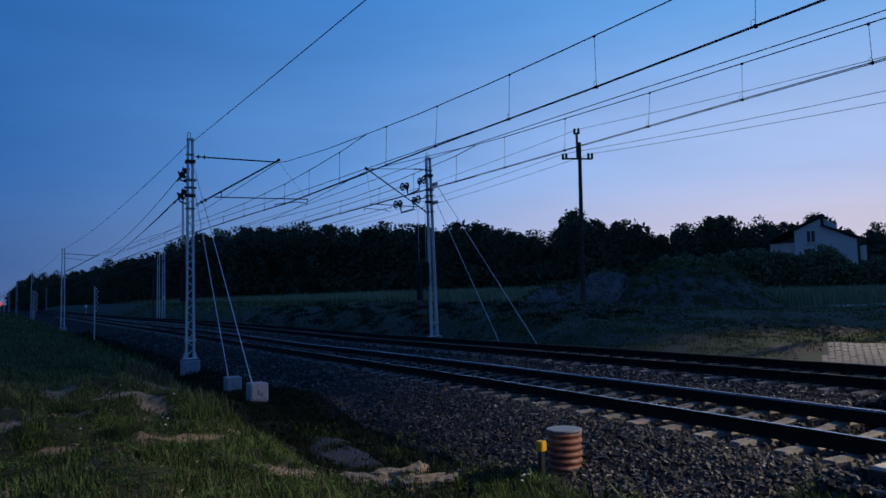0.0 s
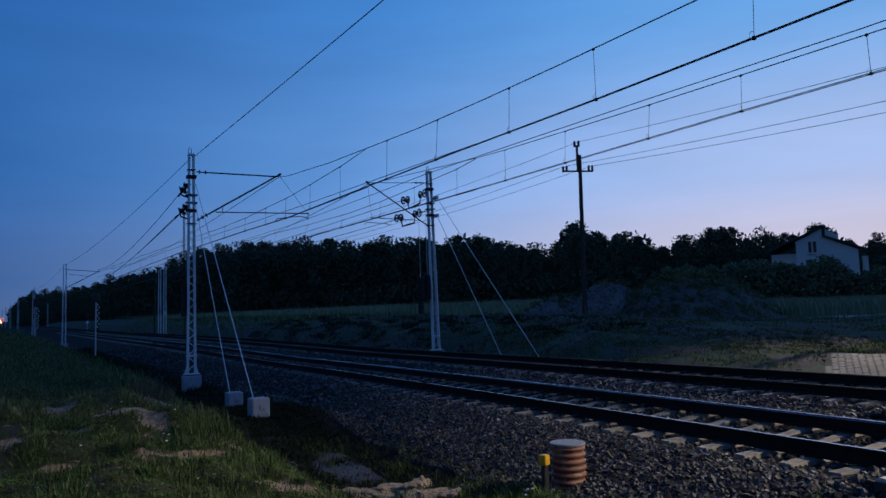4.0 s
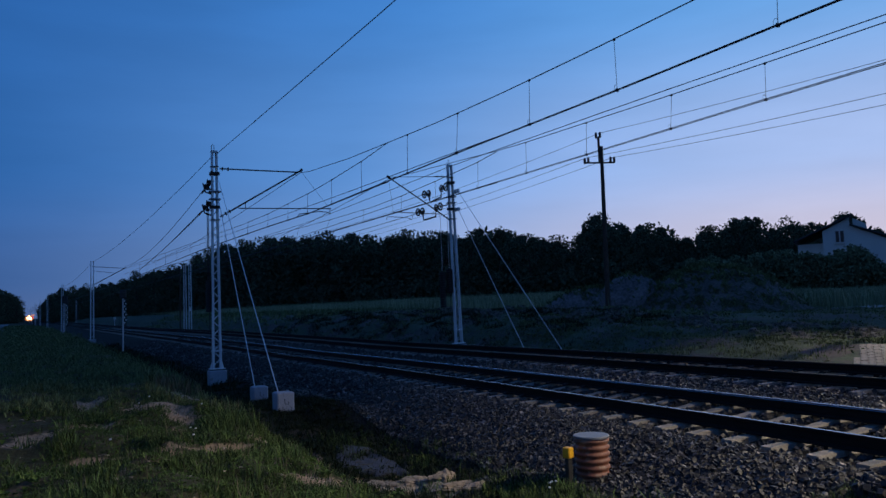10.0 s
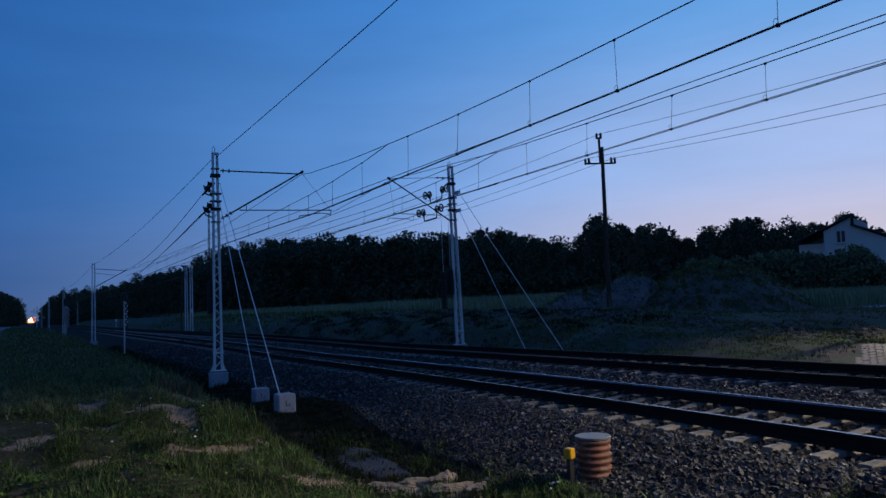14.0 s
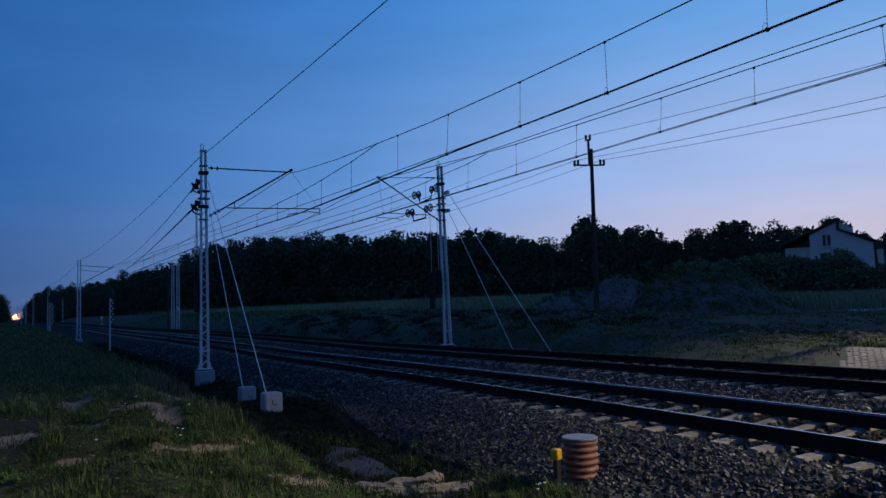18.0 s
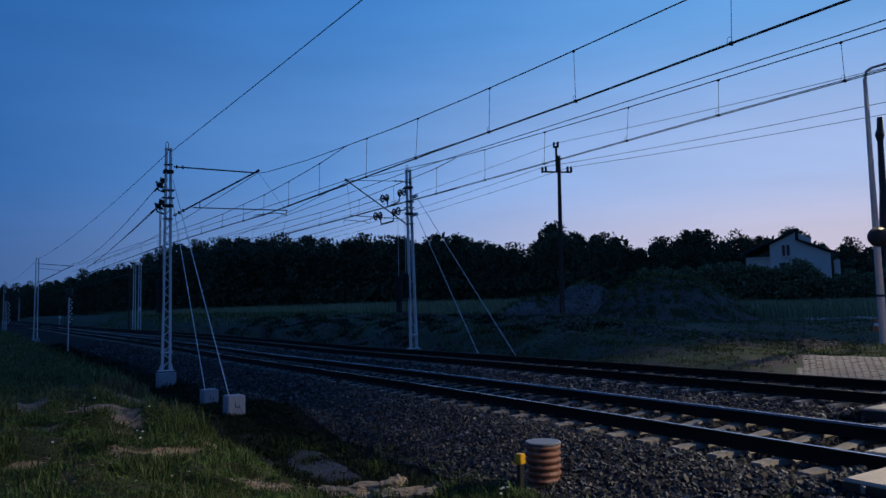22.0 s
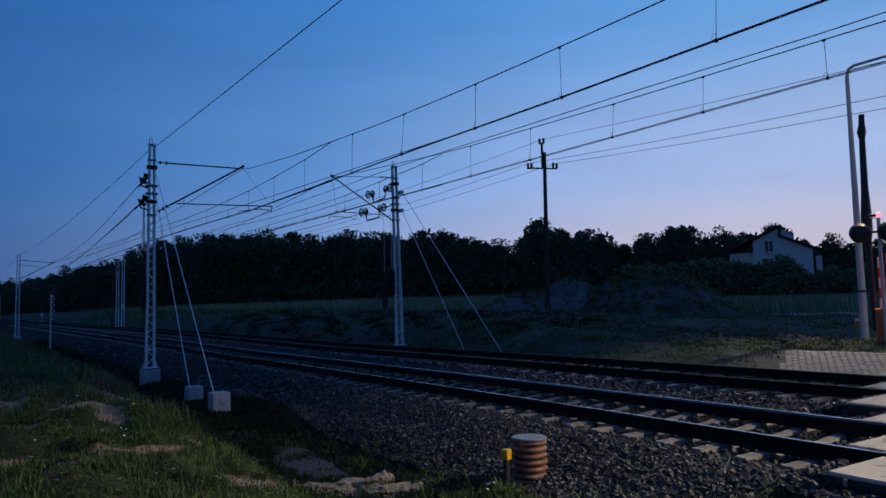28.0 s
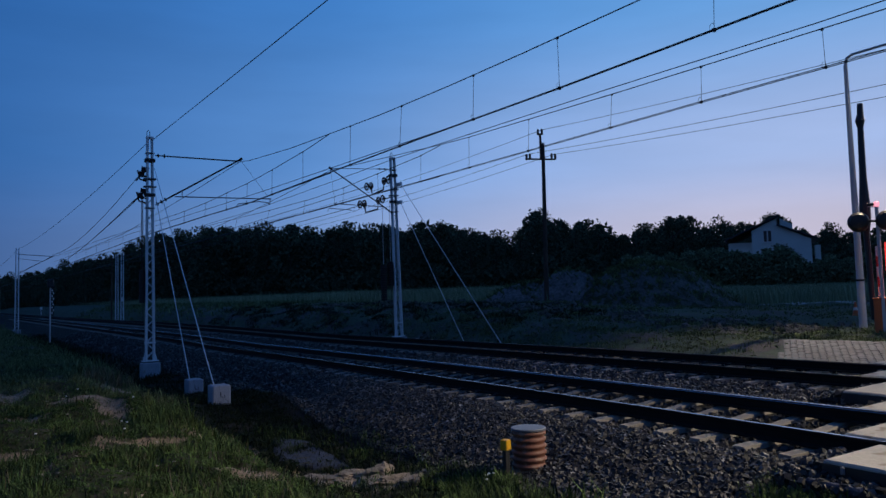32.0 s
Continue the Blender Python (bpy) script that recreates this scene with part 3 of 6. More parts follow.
# ---------------------------------------------------------------- level crossing
def build_crossing():
    cr = thing("level_crossing", (0, 0, 0), "staggered level crossing of pale concrete panels between the rails", "level crossing")
    for x0, a, b in ((-4.36, -1.72, -0.84), (-4.87, -0.60, 0.60), (-5.58, 0.80, 1.55), (-6.44, 1.86, 2.86), (-7.10, 3.36, 4.44), (-7.76, 4.80, 5.6)):
        for k in range(4):
            g = Geo()
            u0, u1 = x0 + 1.8 * k, x0 + 1.8 * k + 1.785
            c = 0.015
            ring = [(u0, a), (u1, a), (u1, b), (u0, b)]
            inner = [(u0 + c, a + c), (u1 - c, a + c), (u1 - c, b - c), (u0 + c, b - c)]
            v = [on_line(x, yr, -0.055) for x, yr in ring] + [on_line(x, yr, -0.018) for x, yr in ring] + [on_line(x, yr, -0.003) for x, yr in inner]
            g.add(v, [(3, 2, 1, 0)] + [(i * 4 + j, i * 4 + (j + 1) % 4, i * 4 + 4 + (j + 1) % 4, i * 4 + 4 + j) for i in (0, 1) for j in range(4)] + [(8, 9, 10, 11)])
            pn = part("panel", g, M_PANEL, cr)
            # black strips added below the rim, as shade on the panel's side faces
            e = Geo()
            for x0_, x1_, a0, a1 in ((u0, u1, a - 0.014, a),) + (((u0 - 0.014, u0, a - 0.014, b),) if k == 0 else ()):
                e.add([on_line(x, yr, dz) for dz in (-0.17, -0.034) for x, yr in ((x0_, a0), (x1_, a0), (x1_, a1), (x0_, a1))], [(3, 2, 1, 0), (4, 5, 6, 7), (0, 1, 5, 4), (1, 2, 6, 5), (2, 3, 7, 6), (3, 0, 4, 7)])
            part("rubber_edge", e, M_BLACK, pn, "dark strip added as the shade under the panel's rim")
    p = on_line(-4.1, -1.95)
    e = Geo().box((p.x - 0.04, p.y + 0.11, p.z - 0.22), (0.55, 0.22, 0.16), Matrix.Rotation(radians(1), 4, "Z"), 0.02)
    part("edge_beam", e, M_SLAB, cr, "grey concrete beam at the edge of the crossing panels")
    hook = Geo().box((p.x - 0.06, p.y + 0.2, p.z - 0.06), (0.035, 0.03, 0.07), bevel=0.006)
    part("corner_bracket", hook, M_LID, cr)


build_crossing()


# ---------------------------------------------------------------- overhead line masts
def mast_frame(x, yr, dz=0.0):
    p = on_line(x, 0)
    return Vector((x, p.y + yr, line_z(x) + dz)), line_dir(x)


def lattice_mast(place, turn, height, foot, label, spread_=(0.30, 0.17), group="overhead line masts", deep=0.16, panels=17, fine=True, lip=0.055, bar=0.0105):
    """Two channel legs, tapering towards the top, with zigzag bars on both faces; stands on a concrete block."""
    t = thing("catenary_mast", place, label, "mast", group, turn)
    w0, w1 = spread_
    for s in (-1, 1):
        leg = Geo()
        web = [(s * w0 / 2, 0), (s * w1 / 2, height)]
        for u0, u1, y0, y1 in ((0, 0.014, -deep / 2, deep / 2), (-lip, 0.0, -deep / 2, -deep / 2 + 0.012), (-lip, 0.0, deep / 2 - 0.012, deep / 2)):
            v = []
            for x_, z_ in web:
                for u, y_ in ((u0, y0), (u1, y0), (u1, y1), (u0, y1)):
                    v.append((x_ + s * u, y_, z_))
            leg.add(v, [(0, 1, 2, 3), (7, 6, 5, 4), (0, 4, 5, 1), (1, 5, 6, 2), (2, 6, 7, 3), (3, 7, 4, 0)])
        part("leg", leg, M_STEEL, t)
    for y_ in ((-deep / 2 - 0.004, deep / 2 + 0.004) if fine else (-deep / 2,)):
        for k in range(panels):
            z0, z1 = 0.12 + (height - 1.5) * k / panels, 0.12 + (height - 1.5) * (k + 1) / panels
            sgn = 1 if k % 2 else -1
            wa, wb = (w0 + (w1 - w0) * z / height for z in (z0, z1))
            b = Geo().tube([(sgn * wa / 2, y_, z0), (-sgn * wb / 2, y_, z1)], bar if fine else 0.016, 4)
            part("brace", b, M_STEEL, t)
    if fine:
        part("batten", Geo().box((0, 0, 0.66), (w0 + 0.06, deep + 0.03, 0.06), bevel=0.01), M_STEEL, t)
        for drop, wide, tall in ((0.60, 0.10, 0.03), (0.86, 0.14, 0.12), (1.53, 0.20, 0.06), (1.81, 0.20, 0.05), (2.10, 0.14, 0.10), (2.57, 0.12, 0.035)):
            w = w1 + (w0 - w1) * drop / height
            part("clamp", Geo().box((0, 0, height - drop), (w + wide, deep + 0.08, tall), bevel=0.01), M_DARKST if tall > 0.08 else M_LID, t, "grey steel clamp band")
        for s in (-1, 1):
            g = Geo()
            v = [(s * (w0 / 2 + 0.02), y_, z) for y_ in (-0.01, 0.01) for z in (0.02, 0.30)] + [(s * (w0 / 2 + 0.08), y_, 0.02) for y_ in (-0.01, 0.01)] + [(s * (w0 / 2 + 0.08), y_, 0.12) for y_ in (-0.01, 0.01)]
            g.add(v, [(0, 4, 6, 1), (2, 3, 7, 5), (1, 6, 7, 3), (4, 5, 7, 6), (0, 2, 5, 4), (0, 1, 3, 2)])
            part("gusset", g, M_STEEL, t)
        part("base_plate", Geo().box((0, 0, 0.03), (w0 + 0.24, deep + 0.16, 0.035), bevel=0.008), M_STEEL, t)
        part("grout_bed", Geo().box((0, 0, -0.005), (w0 + 0.22, deep + 0.2, 0.04), bevel=0.008), M_BLACK, t, "dark joint under the base plate")
        ring = Geo().tube([(-w1 / 2, 0, height), (-w1 / 2, 0, height + 0.16), (-w1 / 4, 0, height + 0.24), (0, 0, height + 0.18), (0, 0, height)], 0.012, 5)
        part("top_hook", ring, M_DARKST, t)
        part("top_cap", Geo().box((0, 0, height - 0.04), (w1 + 0.05, deep + 0.02, 0.07), bevel=0.01), M_STEEL, t)
    part("foundation", Geo().box((0, 0, -foot / 2 - 0.02), (w0 + 0.31, 0.50, foot), bevel=0.03), M_CONC, t, "pale concrete foundation block")
    return t


def insulator(geo, a, b, r=0.055, n=3):
    a, b = Vector(a), Vector(b)
    geo.tube([a, b], 0.024, 6)
    for k in range(n):
        p = a.lerp(b, (k + 0.5) / n)
        d = (b - a).normalized() * 0.02
        geo.tube([p - d * 1.6, p - d * 0.8, p + d * 0.8, p + d * 1.6], [0.03, r, r * 0.9, 0.03], 10)


def sag(a, b, drop, n=16):
    a, b = Vector(a), Vector(b)
    return [a.lerp(b, k / n) - Vector((0, 0, 4 * drop * (k / n) * (1 - k / n))) for k in range(n + 1)]


def wire(name, pts, r, label, material=None):
    ob = new(name, Geo().tube(pts, r, 6).mesh(name, material or M_WIRE))
    return tagged(ob, label, "wire", "overhead wires")


def run_of_wire(stops, drop, n=14):
    out = []
    for a, b in zip(stops, stops[1:]):
        out += sag(a, b, drop, n)[(1 if out else 0):]
    return out


def catenary(supports, con, label, drops):
    """A messenger sagging from mast to mast, a pair of contact wires, and droppers with their clamps."""
    t = thing("catenary", (0, 0, 0), label, "overhead wires", "overhead wires")
    mess = run_of_wire(supports, 0.0, 20)
    part("messenger_wire", Geo().tube(mess, 0.0115, 6), M_WIRE, t)
    for s in (-0.03, 0.03):
        part("contact_wire", Geo().tube([Vector(p) + Vector((0, s, 0.045 * (s > 0))) for p in con], 0.0092, 6), M_WIRE, t)

    def at(pts, x):
        for a, b in zip(pts, pts[1:]):
            if (a[0] - x) * (b[0] - x) <= 0:
                return Vector(a).lerp(Vector(b), (x - a[0]) / (b[0] - a[0]))
        return Vector(pts[-1])
    for x in drops:
        a, b = at(mess, x), at(con, x)
        g = Geo().tube([a, b], 0.006, 4)
        d = part("dropper", g, M_WIRE, t)
        if x > -40:
            part("clamp", Geo().box(a - Vector((0, 0, 0.01)), (0.06, 0.04, 0.05), bevel=0.01), M_DARKST, d)
            c = Geo().box(b + Vector((0, 0, 0.02)), (0.05, 0.06, 0.06), bevel=0.01)
            ring = [b + Vector((-0.035 + 0.045 * math.cos(k * 0.9), 0, 0.075 + 0.06 * math.sin(k * 0.9))) for k in range(8)]
            c.tube(ring, 0.0045, 4)
            part("clamp", c, M_DARKST, d)
    return t


X1, X2, X3 = -27.7, -31.0, -78.0
contact_near = [(22, 0.0, 5.27), (-4, 0.85, 5.30), (-10.6, 0.30, 5.29), (-15.2, -0.27, 5.25), (-21.5, -0.91, 5.21), (-26.4, -1.4, 5.17), (-31.5, -1.88, 5.29), (-44.8, -3.1, 5.52), (X3, -6.2, 5.65), (-130, -11.4, 6.0), (-204, -18.6, 6.6), (-300, -28, 7.4)]
MESS = [(-8.0, 0.57, 6.29), (-11.5, 0.2, 6.255), (-14, -0.06, 6.255), (-17, -0.38, 6.29), (-19.7, -0.72, 6.36), (-22.7, -1.02, 6.48), (-26.4, -1.38, 6.74)]
catenary([(22, 0.0, 7.1), (-4, 0.95, 6.36)] + MESS + [(X1, -1.40, 6.93), (-34, -2.1, 6.6), (-41, -2.78, 6.34), (-48, -3.5, 6.08), (-60, -4.8, 6.08), (X3, -6.7, 6.7), (-130, -11.3, 7.3), (-204, -18.5, 7.9), (-300, -28, 8.7)], contact_near,
         "dark double contact wire hung by droppers over the near track", [-7.25, -10.55, -13.1, -16.0, -18.6])
catenary([(-19.7, -0.74, 6.36), (-21.5, -0.9, 6.2), (-24.1, -1.17, 6.04), (-26.5, -1.41, 5.93), (-28.7, -1.63, 5.90), (-31.5, -1.88, 5.86), (-36, -2.27, 5.92), (-41, -2.75, 6.05), (X3, -6.3, 6.9)], [(-19.7, -0.73, 5.2), (-26.4, -1.42, 5.16), (-31.5, -1.9, 5.28), (-44.8, -3.12, 5.5), (X3, -6.3, 5.64)],
         "dark messenger wire with short droppers running west over the near track", [-21.7, -24.2, -26.6, -28.9, -31.7, -35] + [-39.5 - 4.6 * k for k in range(8)])
contact_far = [(22, 3.9, 5.5), (-4, 4.9, 5.5), (-10.8, 4.24, 5.5), (-22.3, 3.3, 5.52), (X2, 2.6, 5.58), (-38, 2.0, 5.6), (-90, -3.4, 5.9), (-145, -8.6, 6.3), (-300, -24, 7.6)]
catenary([(22, 4.0, 7.0), (-4, 4.8, 6.17), (-8.3, 4.45, 6.24), (-13.4, 4.12, 6.36), (-19.2, 3.57, 6.49), (-20.8, 3.4, 6.55), (X2, 3.4, 7.45), (-33, 2.8, 7.07), (-39.7, 2.06, 6.6), (-50, 1.0, 6.2), (-70, -1.2, 6.3), (-90, -3.4, 7.2), (-145, -8.6, 7.8), (-300, -24, 9)], contact_far,
         "dark double contact wire hung by droppers over the far track", [-8.1, -10.75, -13.35, -16.4, -19.2])
catenary([(-20.8, 3.42, 6.53), (-22.2, 3.32, 6.41), (-25, 3.05, 6.28), (-28, 2.85, 6.19), (X2, 2.6, 6.15), (-36.5, 2.2, 6.28), (-45, 1.2, 6.45), (-90, -3.5, 7.3)], [(-20.8, 3.4, 5.5), (X2, 2.57, 5.56), (-90, -3.5, 5.9)],
         "dark messenger wire with short droppers running west over the far track", [-22, -25, -28] + [-32 - 4.6 * k for k in range(12)])
wire("catenary_wire", [(22, 4.8, 6.9), (-3, 4.95, 6.38), (-8.3, 4.6, 6.43), (-13.5, 4.2, 6.55), (-20.8, 3.44, 6.6), (-24, 3.2, 6.65), (-28, 2.85, 6.61), (-39.1, 1.91, 6.55), (-60, -0.4, 6.7), (-90, -3.45, 7.25)], 0.011, "dark second messenger wire over the far track")
wire("catenary_wire", [(-15, 0.2, 5.47), (-26, -0.9, 5.62), (-45, -3.4, 5.8), (X3, -6.9, 6.1)], 0.010, "dark anchoring contact wire over the near track")
wire("feeder_wire", run_of_wire([(20, -4.3, 7.55), (-6, -2.45, 7.48), (-13.2, -3.07, 7.48), (X1, -4.55, 7.47)], 0.01), 0.011, "dark feeder wire strung along the mast tops")
wire("feeder_wire", run_of_wire([(X1, -4.62, 7.46), (X3, -9.7, 7.3), (-130, -15.1, 7.3), (-204, -22.4, 7.8)], 0.42), 0.011, "dark feeder wire running to the distant masts")
wire("anchor_wire", sag((X1 - 0.45, -4.85, 6.35), (X3, -6.85, 6.85), 0.62), 0.0135, "dark anchored messenger wire leaving the mast")
wire("anchor_wire", sag((X1 - 0.55, -4.97, 5.42), (X3, -6.5, 5.8), 0.2), 0.0135, "dark anchored contact wire leaving the mast")
wire("anchor_wire", sag((X1 - 0.55, -5.03, 5.42), (X3, -6.55, 5.8), 0.26), 0.0135, "dark anchored contact wire leaving the mast")


def world_part(name, geo, material, parent, label=""):
    """A part whose geometry is written in world places, for a thing that stands turned."""
    ob = part(name, geo, material, parent, label)
    ob.matrix_parent_inverse = parent.matrix_world.inverted()
    return ob


# near anchor mast
M1 = Vector((X1, -4.60, -0.36))
m1 = lattice_mast(M1, 90 + line_dir(X1), 7.98, 0.62, "tall galvanised lattice mast anchoring the near track's wires", (0.30, 0.19), panels=24)
g = Geo()
insulator(g, (X1, -4.42, 6.96), (X1, -4.0, 6.955), 0.075, 2)
g.tube([(X1, -4.05, 6.955), (X1, -1.62, 6.945)], 0.026, 8)
g.tube([(X1, -1.7, 6.95), (X1, -1.52, 6.945), (X1, -1.42, 6.99)], [0.016, 0.03, 0.04], 8)
world_part("tie_tube", g, M_DARKST, m1, "dark upper tie tube with insulator")
g = Geo()
insulator(g, (X1, -4.42, 5.17), (X1, -4.0, 5.42), 0.075, 3)
g.tube([(X1, -4.0, 5.42), (X1, -1.38, 7.02)], 0.03, 8)
g.tube([(X1, -1.43, 6.98), (X1, -1.33, 7.06)], 0.05, 8)
world_part("bracket_tube", g, M_DARKST, m1, "dark slanting bracket tube with insulator")
g = Geo().tube([(X1, -3.75, 5.5), (X1, -0.24, 5.56)], 0.02, 8)
g.tube([(X1, -3.5, 5.5), (X1, -3.5, 5.72)], 0.014, 6)
g.tube([(X1, -1.38, 6.98), (X1, -0.3, 5.57)], 0.006, 5)
world_part("registration_tube", g, M_DARKST, m1)
g = Geo().tube([(X1, -1.55, 5.22), (X1, -1.5, 5.32), (X1, -0.7, 5.44), (X1, -0.4, 5.42), (X1, -0.28, 5.34)], 0.016, 8)
g.tube([(X1, -0.28, 5.56), (X1, -0.28, 5.34)], 0.014, 6)
world_part("steady_arm", g, M_DARKST, m1)
for z0, y0, z1, y1 in ((6.5, -4.72, 6.15, -4.95), (5.72, -4.75, 5.35, -5.05)):
    g = Geo()
    insulator(g, (X1, y0, z0), (X1 - 0.45, (y0 + y1) / 2 - 0.05, (z0 + z1) / 2 - 0.05), 0.115, 2)
    g.tube([(X1 - 0.05, y0 - 0.12, z0 + 0.06), (X1 - 0.05, y0 - 0.16, z0 - 0.16), (X1 - 0.05, y0 + 0.02, z0 - 0.34)], 0.02, 6)
    g.tube([(X1 - 0.05, y0 - 0.28, z0 - 0.1), (X1 - 0.05, y0 - 0.2, z0 - 0.42), (X1 - 0.05, y0 + 0.05, z0 - 0.5)], 0.03, 6)
    g.box((X1 - 0.05, y0 - 0.1, z0 - 0.3), (0.1, 0.14, 0.09), bevel=0.02)
    g.tube([(X1, y0 + 0.1, z0), (X1 - 0.1, y1, z1), (X1 - 0.1, y1 - 0.1, z1 - 0.12)], 0.03, 6)
    world_part("tension_insulator", g, M_INSUL, m1, "dark brown ribbed tension insulator")
for k, (y0, zt) in enumerate(((-4.86, 2.2), (-4.82, 1.0))):
    world_part("counterweight_rod", Geo().tube([(X1 - 0.1, y0, 5.5), (X1 - 0.1, y0, zt)], 0.014, 6), M_DARKST, m1)
world_part("counterweight", Geo().lathe([(0.10, 0), (0.10, 1.15)], 14, (X1 - 0.1, -4.84, 1.7)), M_WEIGHT, m1, "dark cast counterweight column")

for (bx, by, bz, w), top in (((-19.7, -4.56, -0.33, 0.38), (X1, -4.45, 5.75)), ((-16.1, -4.69, -0.16, 0.38), (X1, -4.45, 6.5))):
    t = thing("guy_anchor", (bx, by, bz), "pale concrete anchor block with a steel loop and guy rod", "anchor block", "guy anchors", line_dir(bx) + 4)
    part("block", Geo().box((0, 0, -0.3), (w, w, 0.60), bevel=0.025), M_CONC, t)
    lug = Geo().tube([(w / 2 + 0.005, -0.03, -0.14), (w / 2 + 0.02, -0.03, -0.24), (w / 2 + 0.02, 0.05, -0.25), (w / 2 + 0.005, 0.05, -0.2)], 0.008, 6)
    part("loop", lug, M_DARKST, t)
    world_part("guy_rod", Geo().tube([(bx - 0.14, by - 0.08, bz - 0.02), top], 0.0112, 6), M_WHITEST, t, "pale steel guy rod")

# far anchor mast with its tensioning gear
M2 = Vector((X2, 6.62, -0.15))
m2 = lattice_mast(M2, 90 + line_dir(X2), 8.4, 0.6, "tall galvanised lattice mast anchoring the far track's wires", (0.32, 0.20), panels=24, deep=0.20, lip=0.028, bar=0.0125)
m2.matrix_world = Matrix.Translation(M2) @ Matrix.Rotation(radians(0.9), 4, "X") @ Matrix.Rotation(radians(90 + line_dir(X2)), 4, "Z")
g = Geo().tube([(X2, 6.4, 7.69), (X2, 3.45, 7.55)], 0.014, 6)
insulator(g, (X2, 6.2, 7.68), (X2, 5.7, 7.66), 0.05, 2)
world_part("tie_rod", g, M_DARKST, m2)
g = Geo()
insulator(g, (X2, 6.45, 5.6), (X2, 6.05, 5.86), 0.055, 3)
g.tube([(X2, 6.05, 5.86), (X2, 3.4, 7.55)], 0.03, 8)
g.tube([(X2, 3.47, 7.5), (X2, 3.35, 7.6)], 0.055, 8)
world_part("bracket_tube", g, M_DARKST, m2, "dark slanting bracket tube with insulator")
g = Geo().tube([(X2, 6.0, 5.9), (X2, 3.55, 5.95)], 0.018, 8)
g.tube([(X2, 3.42, 7.5), (X2, 3.6, 5.95)], 0.006, 5)
g.tube([(X2, 3.25, 5.6), (X2, 3.3, 5.74), (X2, 4.3, 5.70), (X2, 4.5, 5.62), (X2, 4.55, 5.84)], 0.015, 8)
world_part("steady_arm", g, M_DARKST, m2)
for y0, z0, y1, z1 in ((5.20, 6.82, 6.30, 7.20), (4.85, 5.98, 5.99, 6.27)):
    for y_, z_, r in ((y0, z0, 0.16), (y0 + 0.22, z0 + 0.04, 0.15), (y1 - 0.22, z1 - 0.07, 0.15), (y1, z1, 0.17)):
        g = Geo()
        ring = [(X2 - 0.1, y_ + r * 0.58 * math.cos(a * math.pi / 8), z_ + r * math.sin(a * math.pi / 8)) for a in range(17)]
        g.tube(ring, 0.036, 6, False)
        g.tube([(X2 - 0.14, y_, z_), (X2 - 0.06, y_, z_)], 0.04, 8)
        for a in range(3):
            c, s = r * 0.58 * math.cos(a * math.pi / 3), r * math.sin(a * math.pi / 3)
            g.tube([(X2 - 0.1, y_ - c, z_ - s), (X2 - 0.1, y_ + c, z_ + s)], 0.012, 5)
        world_part("tension_wheel", g, M_DARKST, m2, "dark spoked tension wheel")
    g = Geo().tube([(X2 - 0.1, y0 + 0.22, z0), (X2 - 0.1, y0 + 0.27, z0 - 0.36), (X2 - 0.1, y1 - 0.26, z1 - 0.48), (X2 - 0.1, y1 - 0.22, z1 - 0.05)], 0.042, 6)
    world_part("wheel_yoke", g, M_DARKST, m2)
    g = Geo().tube([(X2 - 0.1, y1, z1), (X2 - 0.05, 6.5, z1 + 0.12)], 0.03, 6)
    world_part("wheel_arm", g, M_DARKST, m2)
for y_, zt, zb in ((5.96, 3.25, 1.55), (6.32, 3.37, 2.23)):
    for o in (0.0,):
        world_part("weight_rope", Geo().tube([(X2 - 0.1, y_ + o, 6.2), (X2 - 0.1, y_ + o, zt)], 0.009, 5), M_STEEL, m2)
    for k in range(int((zt - zb) / 0.11)):
        w = Geo().lathe([(0.125, 0.004), (0.145, 0.015), (0.145, 0.092), (0.125, 0.104)], 14, (X2 - 0.1, y_, zb + 0.11 * k))
        world_part("tension_weight", w, M_WEIGHT, m2, "dark cast tension weight")
    world_part("guide_rod", Geo().tube([(X2 - 0.3, y_ + 0.1, 5.2), (X2 - 0.3, y_ + 0.1, 0.2)], 0.012, 5), M_DARKST, m2)
for z in (6.1, 6.95):
    world_part("guy_bracket", Geo().box((X2 + 0.2, 6.7, z), (0.5, 0.12, 0.14), bevel=0.01), M_STEEL, m2)
for x, zt in ((-25.1, 6.2), (-22.3, 7.05)):
    t = thing("guy_wire", (x, 6.75, ground_z(x, 6.75)), "pale steel guy wire running down from the far mast", "guy wire", "guy wires")
    world_part("rod", Geo().tube([(x, 6.75, ground_z(x, 6.75)), (X2 + 0.25, 6.7, zt)], 0.0128, 6), M_WHITEST, t)
    world_part("block", Geo().box((x, 6.75, ground_z(x, 6.75) - 0.15), (0.45, 0.45, 0.5), bevel=0.03), M_CONC, t)
wire("anchor_wire", sag((X2 - 0.2, 5.1, 6.8), (-90, -2.0, 7.0), 0.35), 0.0135, "dark messenger wire led to the tension wheels")
wire("anchor_wire", sag((X2 - 0.2, 4.75, 5.9), (-90, -2.6, 6.2), 0.3), 0.0135, "dark contact wire led to the tension wheels")


